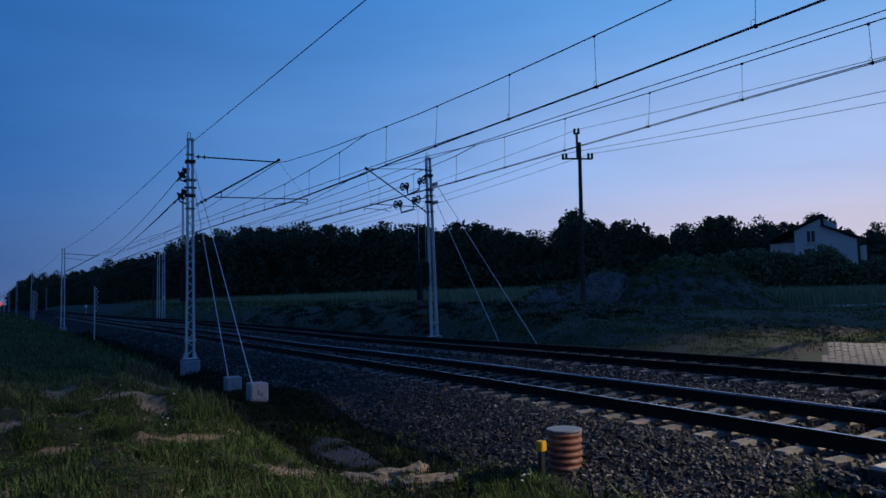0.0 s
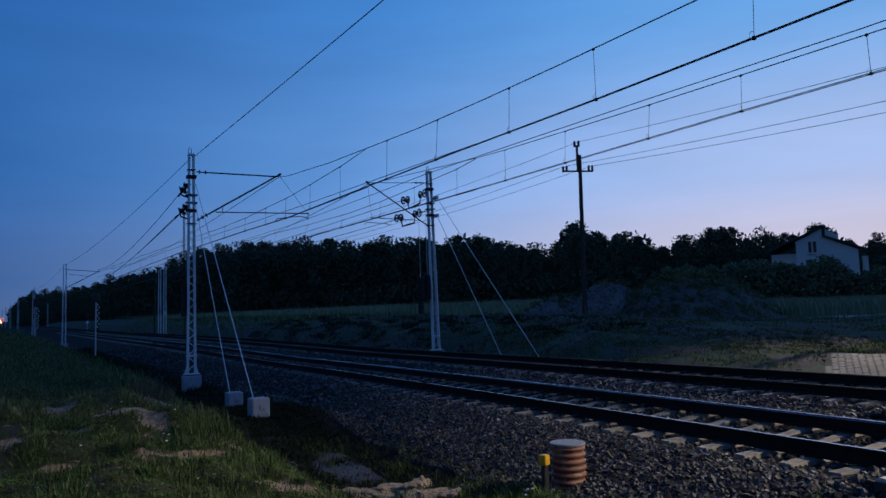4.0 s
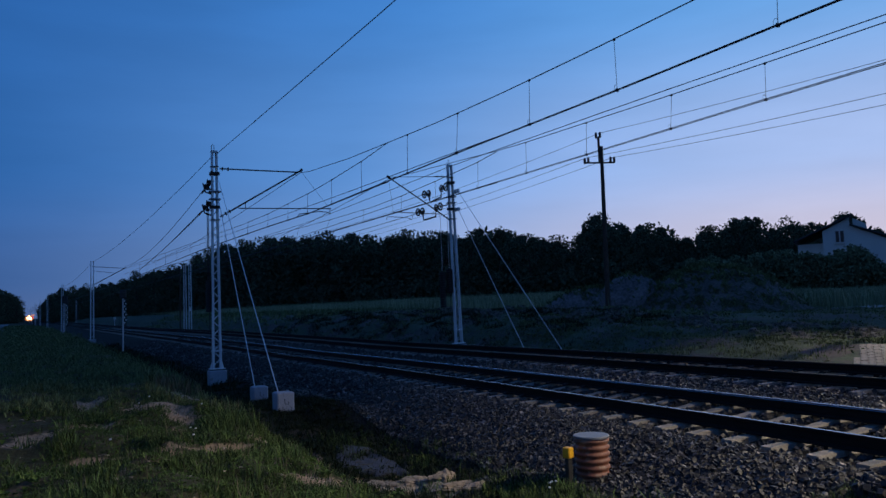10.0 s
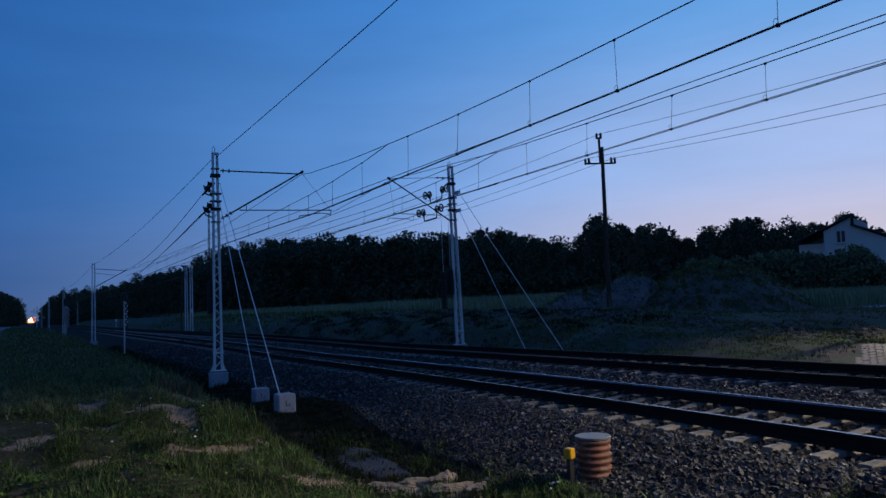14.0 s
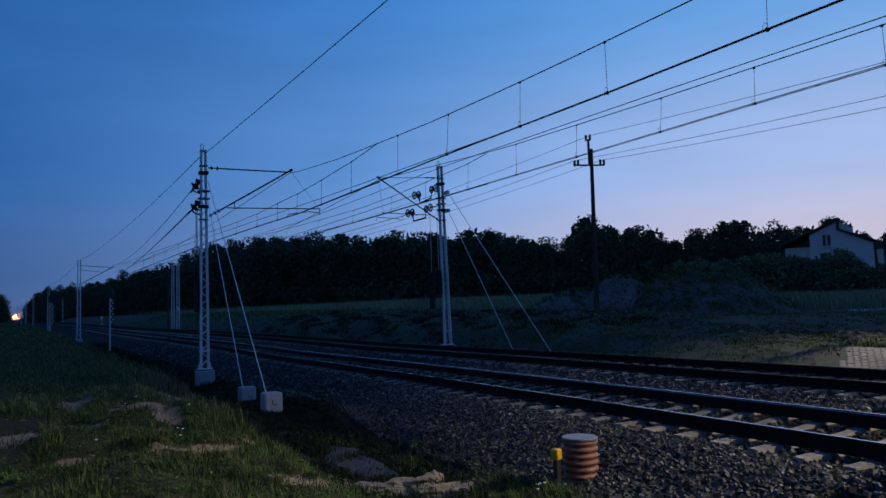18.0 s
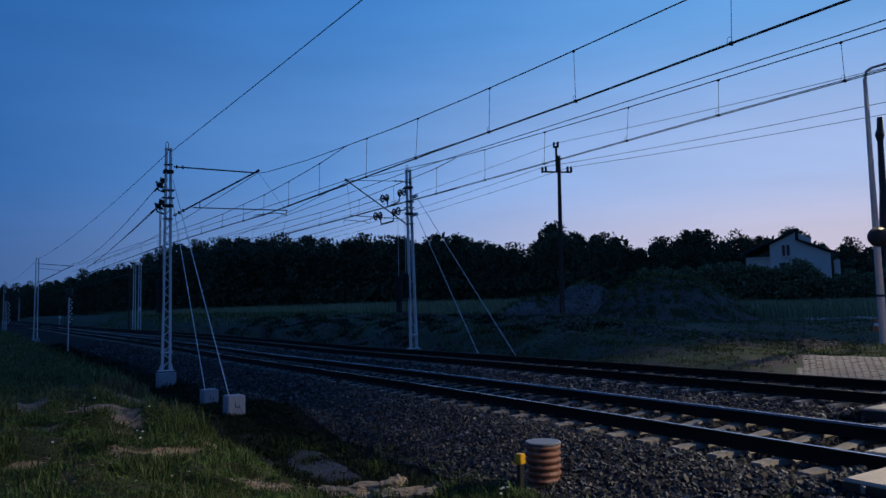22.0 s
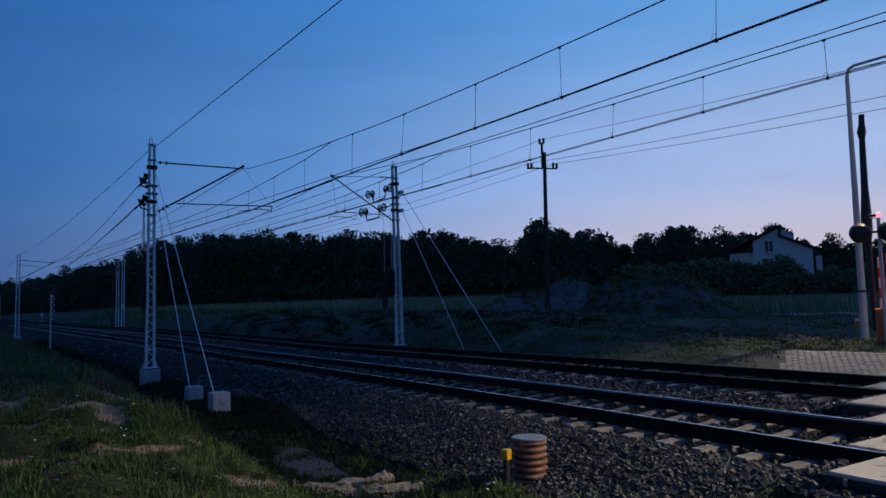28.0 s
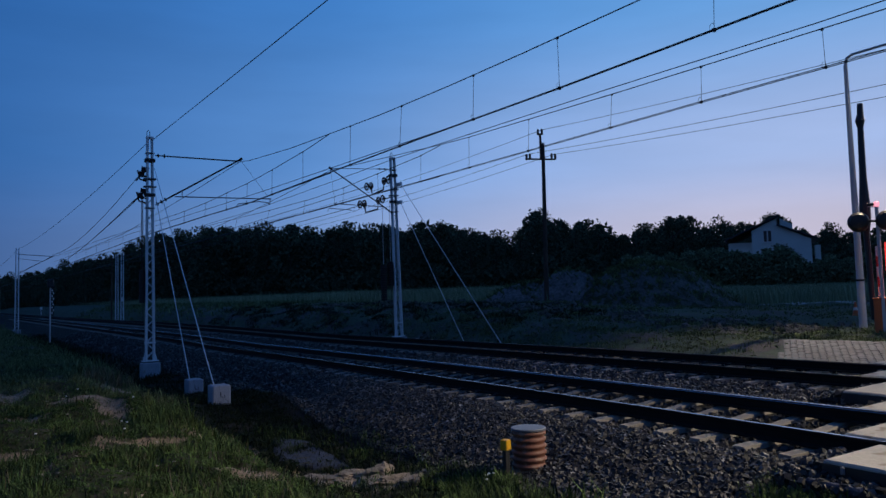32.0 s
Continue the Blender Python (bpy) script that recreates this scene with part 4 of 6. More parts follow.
# distant masts
def distant_mast(x, yr, height, side, label):
    p, a = mast_frame(x, yr, -0.35)
    t = lattice_mast(p, 90 + a, height, 0.7, label, (0.34, 0.26), panels=24, fine=False)
    if side:
        y = p.y
        g = Geo().tube([(x, y, p.z + height - 0.55), (x, y + side * 2.9, p.z + height - 0.75)], 0.03, 6)
        g.tube([(x, y, p.z + height - 0.95), (x, y + side * 2.0, p.z + height - 1.2)], 0.02, 6)
        g.tube([(x, y, p.z + height - 2.4), (x, y + side * 3.0, p.z + height - 0.65)], 0.035, 6)
        world_part("bracket", g, M_DARKST, t, "dark steel bracket over the track")
    return t


distant_mast(X3, -4.5, 7.45, 1, "galvanised lattice mast with a dark bracket over the track")
distant_mast(-94.1, 6.98, 7.9, -1, "slender galvanised lattice mast beyond the tracks")
m = distant_mast(-91.1, 6.97, 7.9, 0, "slender galvanised lattice mast with a small white plate")
part("plate", Geo().box((0, -0.16, 2.6), (0.34, 0.03, 0.42)), M_WHITE, m, "small white plate on the mast")
t = thing("line_post", mast_frame(-97.2, 7.0)[0], "thin dark weathered post behind the paired masts", "post")
part("post", Geo().tube([(0, 0, -0.5), (0, 0, 7.6)], [0.10, 0.08], 8), M_WOOD, t)
part("bracket", Geo().tube([(0, 0, 7.2), (0.2, -2.4, 7.0)], 0.03, 6), M_DARKST, t)
distant_mast(-130, -4.4, 7.3, 1, "distant galvanised lattice mast beside the near track")
for x, yr in ((-204, -3.9), (-262, -3.9), (-274, 7.0), (-320, -3.9), (-380, -3.9), (-440, -3.9), (-330, 7.2)):
    distant_mast(x, yr, 7.6, 1 if yr < 0 else -1, "far galvanised mast in the row along the railway")


# signals: lens box on a post with black and white backboard
def signal(place, height, label, s=1.0):
    t = thing("railway_signal", place, label, "railway signal", "railway signals", 100)
    part("post", Geo().tube([(0, 0, 0), (0, 0, height)], 0.045, 8), M_GALV, t)
    part("head", Geo().box((0, -0.12, height - 0.25 * s), (0.4 * s, 0.22, 0.6 * s), bevel=0.06), M_BLACK, t)
    part("hood", Geo().box((0, -0.3, height - 0.12 * s), (0.22 * s, 0.2, 0.04), bevel=0.01), M_BLACK, t)
    for k in range(9):
        part("stripe", Geo().box(((0.19 if k % 2 else 0.11) * s, 0, height - 0.72 * s - 0.19 * s * k), (0.07 * s, 0.05, 0.11 * s), bevel=0.005), M_WHITE, t)
    part("backboard", Geo().box((0.15 * s, 0.04, height - 1.5 * s), (0.15 * s, 0.03, 1.9 * s)), M_BLACK, t)
    for u in (-0.2, -0.02):
        part("ladder_rail", Geo().tube([(u, 0.25, height * 0.35), (u, 0.25, height - 0.7)], 0.012, 5), M_DARKST, t)
    for k in range(7):
        part("rung", Geo().tube([(-0.2, 0.25, height * 0.38 + k * 0.28), (-0.02, 0.25, height * 0.38 + k * 0.28)], 0.01, 5), M_DARKST, t)


signal((-56, -7.3, -0.55), 4.2, "slim railway signal with striped plate on a thin post")
signal((-127, -14.5, 0.3), 5.4, "railway signal with black head and striped post", 1.9)
t = thing("line_sign", (-150, -7.4, ground_z(-150, -7.4)), "small white trackside sign on a thin post", "sign")
part("post", Geo().tube([(0, 0, 0), (0, 0, 1.6)], 0.04, 6), M_STEEL, t)
part("plate", Geo().box((0.02, 0, 1.5), (0.04, 0.4, 0.45)), M_WHITE, t)


# ---------------------------------------------------------------- beyond the tracks
POLE = Vector((-34.4, 17.7, 1.2))
t = thing("utility_pole", POLE, "dark weathered wooden utility pole with three pairs of insulators", "utility pole")
part("pole", Geo().tube([(0, 0, -0.3), (0.05, 0.05, 5), (0.08, 0.1, 9.3)], [0.155, 0.125, 0.10], 10), M_WOOD, t)
part("upper_pole", Geo().tube([(-0.06, 0.03, 8.4), (-0.06, 0.03, 9.9)], 0.07, 8), M_WOOD, t)
part("crossarm", Geo().tube([(-0.55, -0.62, 8.42), (0.48, 0.66, 8.3)], 0.05, 8), M_DARKST, t)
for x, y, z in ((-0.55, -0.65, 8.4), (-0.42, -0.5, 8.42), (0.35, 0.5, 8.35), (0.47, 0.66, 8.33), (-0.14, -0.06, 9.85), (0.02, 0.1, 9.85)):
    part("insulator", Geo().lathe([(0.03, 0), (0.075, 0.03), (0.075, 0.12), (0.06, 0.15), (0.075, 0.18), (0.075, 0.3), (0.04, 0.36)], 10, (x, y, z - 0.05)), M_BLACK, t)
for (a, b) in ((POLE + Vector((0, 0.1, 10.1)), (-8, 19.8, 9.9)), (POLE + Vector((-0.5, -0.6, 8.7)), (-8, 18.8, 8.3)), (POLE + Vector((0.45, 0.6, 8.6)), (-8, 20.3, 8.0))):
    wire("power_line", sag(a, (b[0] + 20, b[1] + 1.5, b[2]), 0.5), 0.012, "thin power line from the wooden pole")
    wire("power_line", sag(a, (-95, a[1] - 7, a[2] - 0.5), 0.8), 0.012, "thin power line from the wooden pole")


def heap(name, centre, rx, ry, h, mat_, label, seed, turn=0, growth=0):
    g = Geo()
    n, m = 46, 110
    for i in range(n + 1):
        for k in range(m):
            a = 2 * math.pi * k / m
            r = i / n
            x, y = rx * r * math.cos(a), ry * r * math.sin(a)
            z = h * max(0.0, 1 - r ** 2.1) ** 1.1
            q = (centre[0] + x) * 0.3, (centre[1] + y) * 0.3, seed
            z *= 1 + 0.10 * noise.noise(q)
            z += (1 - r) ** 0.5 * (0.16 * noise.noise((x * 1.1, y * 1.1, seed + 5)) + 0.14 * noise.noise((x * 2.6, y * 2.6, seed)) + 0.12 * noise.noise((x * 6, y * 6, seed)) + 0.06 * noise.noise((x * 13, y * 13, seed)))
            g.v.append((x, y, z))
    for i in range(n):
        g.f += [(i * m + k, i * m + m + k, i * m + m + (k + 1) % m, i * m + (k + 1) % m) for k in range(m)]
    ob = new(name, g.mesh(name, mat_, True))
    ob.matrix_world = pose(*centre, 0, 0, turn)
    tagged(ob, label, "heap")
    r, w = random.Random(seed), Geo()
    for k in range(growth):
        x, y, z = g.v[r.randrange(m * 3, len(g.v) - 2 * m)]
        p = Vector((x + r.uniform(-0.1, 0.1), y + r.uniform(-0.1, 0.1), z - 0.03))
        for j in range(5):
            a, hh = r.uniform(0, 6.28), r.uniform(0.08, 0.3)
            d, e = Vector((math.cos(a), math.sin(a), 0)), Vector((-math.sin(a), math.cos(a), 0)) * r.uniform(0.012, 0.03)
            w.add([p - e, p + e, p + d * hh * 0.3 + e + Vector((0, 0, hh * 0.7)), p + d * hh * 0.8 + Vector((0, 0, hh))], [(0, 1, 2, 3)])
    if growth:
        ob = tagged(new("weeds", w.mesh("weeds", M_DULL)), "dark rough weeds growing over the spoil heap", "weeds", kind="stuff")
        ob.matrix_world = pose(*centre, 0, 0, turn)


heap("spoil_mound", (-32.8, 24.0, 0.7), 5.3, 4.2, 2.7, M_HEAP, "long dark spoil heap overgrown with weeds", 4, 46, 1500)
heap("spoil_mound", (-36.8, 21.4, 0.7), 4.0, 3.0, 1.9, M_HEAP, "dark shoulder of spoil overgrown with weeds", 6, 50, 500)
heap("gravel_mound", (-35.7, 20.5, 0.9), 2.9, 2.0, 2.2, M_SAND, "pale gravelly spoil heap beside the wooden pole", 9, 52, 160)
heap("gravel_mound", (-37.4, 18.9, 1.0), 3.6, 1.9, 1.35, M_SAND, "low pale spoil heap beside the wooden pole", 12, 55, 420)


# ---------------------------------------------------------------- trees
def leaf_cloud(rng, spheres, leaves, size):
    v, f = [], []
    for (cx, cy, cz, cr) in spheres:
        for _ in range(leaves):
            d = Vector((rng.gauss(0, 1), rng.gauss(0, 1), rng.gauss(0, 1))).normalized() * cr * rng.uniform(0.55, 1.08)
            p = Vector((cx, cy, cz)) + d
            a = Vector((rng.gauss(0, 1), rng.gauss(0, 1), rng.gauss(0, 1))).normalized() * size * rng.uniform(0.6, 1.3)
            b = a.cross((rng.gauss(0, 1), rng.gauss(0, 1), rng.gauss(0, 1))).normalized() * size * rng.uniform(0.35, 0.7)
            o = len(v)
            v += [p - a, p - b * 0.9, p + a, p + b]
            f.append((o, o + 1, o + 2, o + 3))
    g = Geo()
    g.v, g.f = [tuple(q) for q in v], f
    return g


def make_tree(name, h, crown, seed, label, low=0.12, n_clumps=50, leaves=54, size=0.30, cat="tree", group="forest trees", leaf=None):
    rng = random.Random(seed)
    t = thing(name, (0, 0, -50), label, cat, group)
    tr = Geo().tube([(0, 0, -0.3), (0.1, 0.05, h * 0.35), (0.0, 0.1, h * 0.7), (0.05, 0, h * 0.92)], [h * 0.022, h * 0.017, h * 0.009, h * 0.003], 7)
    for k in range(7):
        a, z = rng.uniform(0, 6.28), h * rng.uniform(low + 0.05, 0.75)
        tr.tube([(0, 0, z), (math.cos(a) * crown * 0.4, math.sin(a) * crown * 0.4, z + h * 0.08), (math.cos(a) * crown * 0.8, math.sin(a) * crown * 0.8, z + h * 0.14)], [h * 0.009, h * 0.006, h * 0.002], 5)
    part("trunk", tr, M_BARK, t)
    cl = []
    for k in range(n_clumps):
        u = rng.random()
        z = h * (low + (0.97 - low) * u)
        w = crown * (math.sin(math.pi * min(1, 0.16 + 0.84 * u)) ** 0.6) * rng.uniform(0.35, 1.0)
        a = rng.uniform(0, 6.28)
        cl.append((w * math.cos(a), w * math.sin(a), z, crown * rng.uniform(0.2, 0.42)))
    part("crown", leaf_cloud(rng, cl, leaves, size), leaf or M_LEAF, t)
    return t


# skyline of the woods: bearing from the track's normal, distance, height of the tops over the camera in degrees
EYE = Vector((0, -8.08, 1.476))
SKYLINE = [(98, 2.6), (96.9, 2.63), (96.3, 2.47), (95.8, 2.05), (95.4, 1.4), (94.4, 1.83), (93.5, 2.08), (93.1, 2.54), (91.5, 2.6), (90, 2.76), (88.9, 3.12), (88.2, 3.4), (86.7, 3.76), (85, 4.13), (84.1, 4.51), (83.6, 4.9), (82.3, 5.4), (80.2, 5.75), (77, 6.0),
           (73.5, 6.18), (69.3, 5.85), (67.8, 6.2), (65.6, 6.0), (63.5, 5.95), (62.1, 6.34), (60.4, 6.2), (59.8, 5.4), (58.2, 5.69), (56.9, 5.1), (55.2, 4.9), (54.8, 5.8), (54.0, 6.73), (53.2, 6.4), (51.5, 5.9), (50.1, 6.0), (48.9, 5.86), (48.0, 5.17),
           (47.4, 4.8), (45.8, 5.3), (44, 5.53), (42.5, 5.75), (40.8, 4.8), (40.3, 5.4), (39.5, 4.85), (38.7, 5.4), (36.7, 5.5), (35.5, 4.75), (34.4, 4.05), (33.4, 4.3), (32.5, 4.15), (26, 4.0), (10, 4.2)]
KINDS = [make_tree("tree", 14, 4.2, 11, "dark leafy deciduous tree of the wood edge"), make_tree("tree", 15, 3.6, 12, "dark tall deciduous tree of the wood edge", 0.12),
         make_tree("tree", 13, 4.6, 13, "dark broad deciduous tree of the wood edge", 0.06), make_tree("tree", 16, 3.4, 14, "dark slender deciduous tree of the wood edge", 0.1),
         make_tree("tree", 12, 4.0, 15, "dark bushy deciduous tree of the wood edge", 0.03, 52)]


BACK = [make_tree("tree", 14, 4.6, 16, "dark dense deciduous tree inside the wood", 0.02, 42, 26, 0.72), make_tree("tree", 13, 4.4, 17, "dark dense deciduous tree inside the wood", 0.02, 42, 26, 0.72)]


def wood_distance(b):
    """How far the wood's edge lies at a bearing."""
    return table([(10, 130), (30, 125), (45, 118), (55, 118), (62, 125), (75, 150), (82, 175), (86, 220), (90, 270), (93, 330), (95, 420), (98, 300)], b)


rng = random.Random(77)
used = set()


def plant(kind, x, y, z, h, base_h):
    s = h / base_h
    ob = kind if kind.name not in used else copy_thing(kind, Matrix())
    used.add(kind.name)
    ob.scale = (s, s, s)
    ob.matrix_world = pose(x, y, z, 0, 0, rng.uniform(0, 360)) @ Matrix.Scale(s, 4)


HEIGHTS = (14, 15, 13, 16, 12)
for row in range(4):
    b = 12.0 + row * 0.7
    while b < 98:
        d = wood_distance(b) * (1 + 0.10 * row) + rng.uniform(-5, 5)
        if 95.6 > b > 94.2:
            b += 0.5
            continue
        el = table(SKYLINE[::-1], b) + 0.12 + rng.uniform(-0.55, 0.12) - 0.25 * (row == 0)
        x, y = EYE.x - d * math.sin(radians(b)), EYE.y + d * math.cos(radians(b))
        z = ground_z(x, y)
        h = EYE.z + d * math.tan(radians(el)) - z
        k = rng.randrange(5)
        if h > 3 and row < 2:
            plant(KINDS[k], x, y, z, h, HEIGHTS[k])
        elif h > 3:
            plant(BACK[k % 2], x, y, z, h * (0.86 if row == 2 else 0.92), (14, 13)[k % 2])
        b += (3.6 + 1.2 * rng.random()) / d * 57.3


# undergrowth along the wood's edge, and the hedge before the house
BUSHES = [make_tree("bush", 4.0, 2.6, 31, "dark dense bush at the foot of the wood", -0.02, 40, 40, 0.32, "bush", "bushes"),
          make_tree("bush", 4.6, 2.3, 32, "dark leafy bush at the foot of the wood", -0.02, 40, 40, 0.32, "bush", "bushes")]
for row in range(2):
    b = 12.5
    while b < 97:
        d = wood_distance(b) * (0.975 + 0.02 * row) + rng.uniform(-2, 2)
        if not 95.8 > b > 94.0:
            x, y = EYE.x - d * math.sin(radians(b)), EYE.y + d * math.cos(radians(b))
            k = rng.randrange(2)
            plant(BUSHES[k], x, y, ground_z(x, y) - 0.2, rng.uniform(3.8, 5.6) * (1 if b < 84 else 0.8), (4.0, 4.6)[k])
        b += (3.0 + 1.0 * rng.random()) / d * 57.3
HEDGE = [make_tree("bush", 4.0, 2.2, 41, "dense green garden bush before the house", -0.02, 60, 50, 0.17, "bush", "garden bushes", M_HEDGE),
         make_tree("bush", 4.6, 2.0, 42, "tall green garden bush before the house", -0.02, 60, 50, 0.17, "bush", "garden bushes", M_HEDGE)]
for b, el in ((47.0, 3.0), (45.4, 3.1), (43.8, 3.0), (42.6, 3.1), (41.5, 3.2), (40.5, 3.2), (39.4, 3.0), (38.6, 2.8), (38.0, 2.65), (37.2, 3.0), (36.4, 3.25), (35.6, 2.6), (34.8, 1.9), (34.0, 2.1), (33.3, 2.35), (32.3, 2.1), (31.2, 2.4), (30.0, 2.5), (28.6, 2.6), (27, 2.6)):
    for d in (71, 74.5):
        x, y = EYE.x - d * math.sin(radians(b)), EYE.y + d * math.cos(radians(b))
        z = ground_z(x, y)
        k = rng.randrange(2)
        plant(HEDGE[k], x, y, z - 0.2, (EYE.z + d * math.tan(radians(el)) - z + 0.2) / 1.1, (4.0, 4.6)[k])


# ---------------------------------------------------------------- the house
def build_house():
    t = thing("house", (-50.1, 59.4, 3.0), "pale rendered house with offset dark roof slopes behind bushes", "house", "", 36.6)
    l, xl, xr, xp = 9.0, -2.36, 3.25, 0.12
    zl, zr, zp, zs = 4.85, 3.72, 6.05, 5.24      # eaves, ridge, top of the lower slope
    g = Geo()
    v = [(xl, 0, -1.5), (xr, 0, -1.5), (xr, 0, zr), (xp, 0, zs), (xp, 0, zp), (xl, 0, zl)]
    n = len(v)
    g.add(v + [(x, l, z) for x, _, z in v], [tuple(range(n)), tuple(range(2 * n - 1, n - 1, -1))] + [(i, i + n, (i + 1) % n + n, (i + 1) % n) for i in range(n)])
    part("wall", g, M_PLASTER, t)
    for x0, z0, x1, z1, name in ((xp - 0.02, zs - 0.02, xr + 0.6, zr - 0.12, "lower_roof"), (xp + 0.16, zp + 0.1, -5.05, 3.82, "upper_roof")):
        r = Geo()
        q = [(x0, -0.4, z0), (x1, -0.4, z1), (x1, l + 0.4, z1), (x0, l + 0.4, z0)]
        r.add([(a, b, c + 0.02) for a, b, c in q] + [(a, b, c + 0.2) for a, b, c in q], [(3, 2, 1, 0), (4, 5, 6, 7), (0, 1, 5, 4), (1, 2, 6, 5), (2, 3, 7, 6), (3, 0, 4, 7)])
        rf = part(name, r, M_ROOF, t)
        part("verge_board", Geo().tube([(x0, -0.42, z0 + 0.08), (x1, -0.42, z1 + 0.08)], 0.07, 4), M_BLACK, rf)
    wi = part("window", Geo().box((-0.83, -0.03, 4.2), (0.86, 0.10, 1.30)), M_WHITE, t, "white-framed double window")
    for s in (-0.21, 0.21):
        part("pane", Geo().box((-0.83 + s, -0.09, 4.2), (0.30, 0.03, 1.12)), M_GLASS, wi)
    part("sill", Geo().box((-0.83, -0.12, 3.52), (1.0, 0.25, 0.06)), M_WHITE, wi)
    part("annex", Geo().box((xl - 1.2, 4.0, 1.0), (2.38, 6.0, 5.4)), M_PLASTER, t)
    d = Geo().add([(xp + 0.3, y, z) for y in (2.0, 5.5) for z in (4.9, 6.15)] + [(xp + 1.5, y, z) for y in (2.0, 5.5) for z in (4.6, 5.45)], [(0, 1, 5, 4), (2, 6, 7, 3), (1, 3, 7, 5), (0, 2, 3, 1), (4, 5, 7, 6), (0, 4, 6, 2)])
    part("dormer", d, M_PLASTER, t, "pale dormer rising over the lower roof slope")
    part("porch", Geo().box((xr + 0.62, 2.5, 1.3), (0.5, 2.2, 3.6)), M_PLASTER, t)


build_house()


# ---------------------------------------------------------------- crossing gear beyond the tracks
LP = Vector((-14.39, 15.33, 0.15))
t = thing("street_lamp", LP, "tall grey zinc street lamp post with a bent arm", "street lamp", "street lamps")
part("post", Geo().tube([(0, 0, -0.2), (0, 0, 4.5), (0.0, 0, 8.7), (0.06, 0, 8.93), (0.25, -0.01, 9.0)], [0.125, 0.095, 0.06, 0.05, 0.045], 14), M_GALV, t)
part("arm", Geo().tube([(0.25, -0.01, 9.0), (1.2, -0.03, 8.98), (1.75, 0.03, 8.96)], 0.042, 10), M_GALV, t)
part("band", Geo().tube([(0, 0, 1.55), (0, 0, 1.62)], 0.124, 14), M_DARKST, t, "dark band round the post")
hd = part("lamp_head", Geo().box((2.15, 0.06, 8.99), (0.8, 0.3, 0.12), bevel=0.04), M_GALV, t)
part("lens", Geo().box((2.2, 0.06, 8.922), (0.5, 0.22, 0.02)), M_LAMPHEAD, hd, "glowing lamp lens")
t = thing("street_lamp", (5.2, 8.2, -0.2), "grey zinc street lamp post beside the road", "street lamp", "street lamps", 208.6)
part("post", Geo().tube([(0, 0, -0.2), (0, 0, 4.0), (0, 0, 8.8), (0.25, 0, 9.05)], [0.12, 0.09, 0.07, 0.05], 12), M_GALV, t)
part("arm", Geo().tube([(0.25, 0, 9.05), (2.1, 0, 9.3)], 0.045, 8), M_GALV, t)
hd = part("lamp_head", Geo().box((2.45, 0, 9.38), (0.8, 0.3, 0.12), bevel=0.04), M_GALV, t)
part("lens", Geo().box((2.45, 0, 9.31), (0.5, 0.22, 0.02)), M_LAMPHEAD, hd, "glowing lamp lens")

BX = Vector((-12.62, 13.3, 0.15))
t = thing("crossing_barrier", BX, "orange barrier machine with its boom raised upright", "barrier", "", 31)
part("cabinet", Geo().box((0.2, 0, 0.5), (0.7, 0.5, 1.0), bevel=0.03), M_ORANGE, t)
part("lid", Geo().box((0.2, 0, 1.02), (0.74, 0.54, 0.05), bevel=0.02), M_ORANGE, t)
part("label_plate", Geo().box((0.12, -0.256, 0.55), (0.13, 0.012, 0.14)), M_WHITE, t, "small white plate on the cabinet")
part("boom", Geo().tube([(-0.16, 0.12, 0.4), (-0.2, 0.15, 2.9), (-0.2, 0.16, 3.4), (-0.2, 0.17, 3.75), (-0.19, 0.18, 4.6), (-0.17, 0.18, 6.0), (-0.15, 0.18, 6.45)], [0.075, 0.085, 0.15, 0.15, 0.10, 0.085, 0.08], 10), M_BLACK, t, "dark raised barrier boom")
part("boom_tip", Geo().tube([(-0.17, 0.18, 6.1), (-0.17, 0.18, 6.3), (-0.15, 0.18, 6.5), (-0.14, 0.18, 6.82)], [0.085, 0.13, 0.09, 0.08], 10), M_BLACK, t)
for k in range(5):
    part("striped_section", Geo().box((0.06, 0.4, 1.2 + 0.3 * k), (0.14, 0.10, 0.3), bevel=0.01), M_WHITE if k % 2 == 0 else M_RED, t)
# no lamp: its emission stands in for red signal light falling on it
part("reflector", Geo().box((0.32, -0.22, 1.85), (0.2, 0.04, 1.55), bevel=0.01), M_REDGLOW, t, "red reflector strip with the signal lamps' light painted as glow")
t = thing("crossing_signal", (-12.47, 13.0, 0.15), "crossing light signal with two black hooded discs", "crossing signal", "", 31)
part("post", Geo().tube([(0.12, 0.1, -0.1), (0.12, 0.1, 3.75)], 0.05, 10), M_GALV, t)
for s in (-0.36, 0.36):
    d = part("disc", Geo().lathe([(0.05, -0.16), (0.2, -0.13), (0.27, -0.05), (0.29, 0.05), (0.29, 0.16), (0.27, 0.17)], 26, (s, 0, 3.25), Matrix.Rotation(radians(-90), 4, "X")), M_BLACK, t, "black round signal backing with hood")
    part("red_lens", Geo().lathe([(0.1, 0), (0.1, 0.02)], 16, (s, 0.0, 3.25), Matrix.Rotation(radians(-90), 4, "X") @ Matrix.Translation((0, 0, 0.18))), M_REDLAMP, d, "red lens facing the road")
part("crossbar", Geo().tube([(-0.36, 0.02, 3.25), (0.36, 0.02, 3.25)], 0.035, 8), M_DARKST, t)
part("bracket", Geo().tube([(-0.1, 0.1, 3.68), (0.14, 0.1, 3.66)], 0.018, 6), M_GALV, t)
part("camera_box", Geo().box((-0.03, 0.08, 3.74), (0.2, 0.12, 0.08), bevel=0.02), M_DARKST, t)
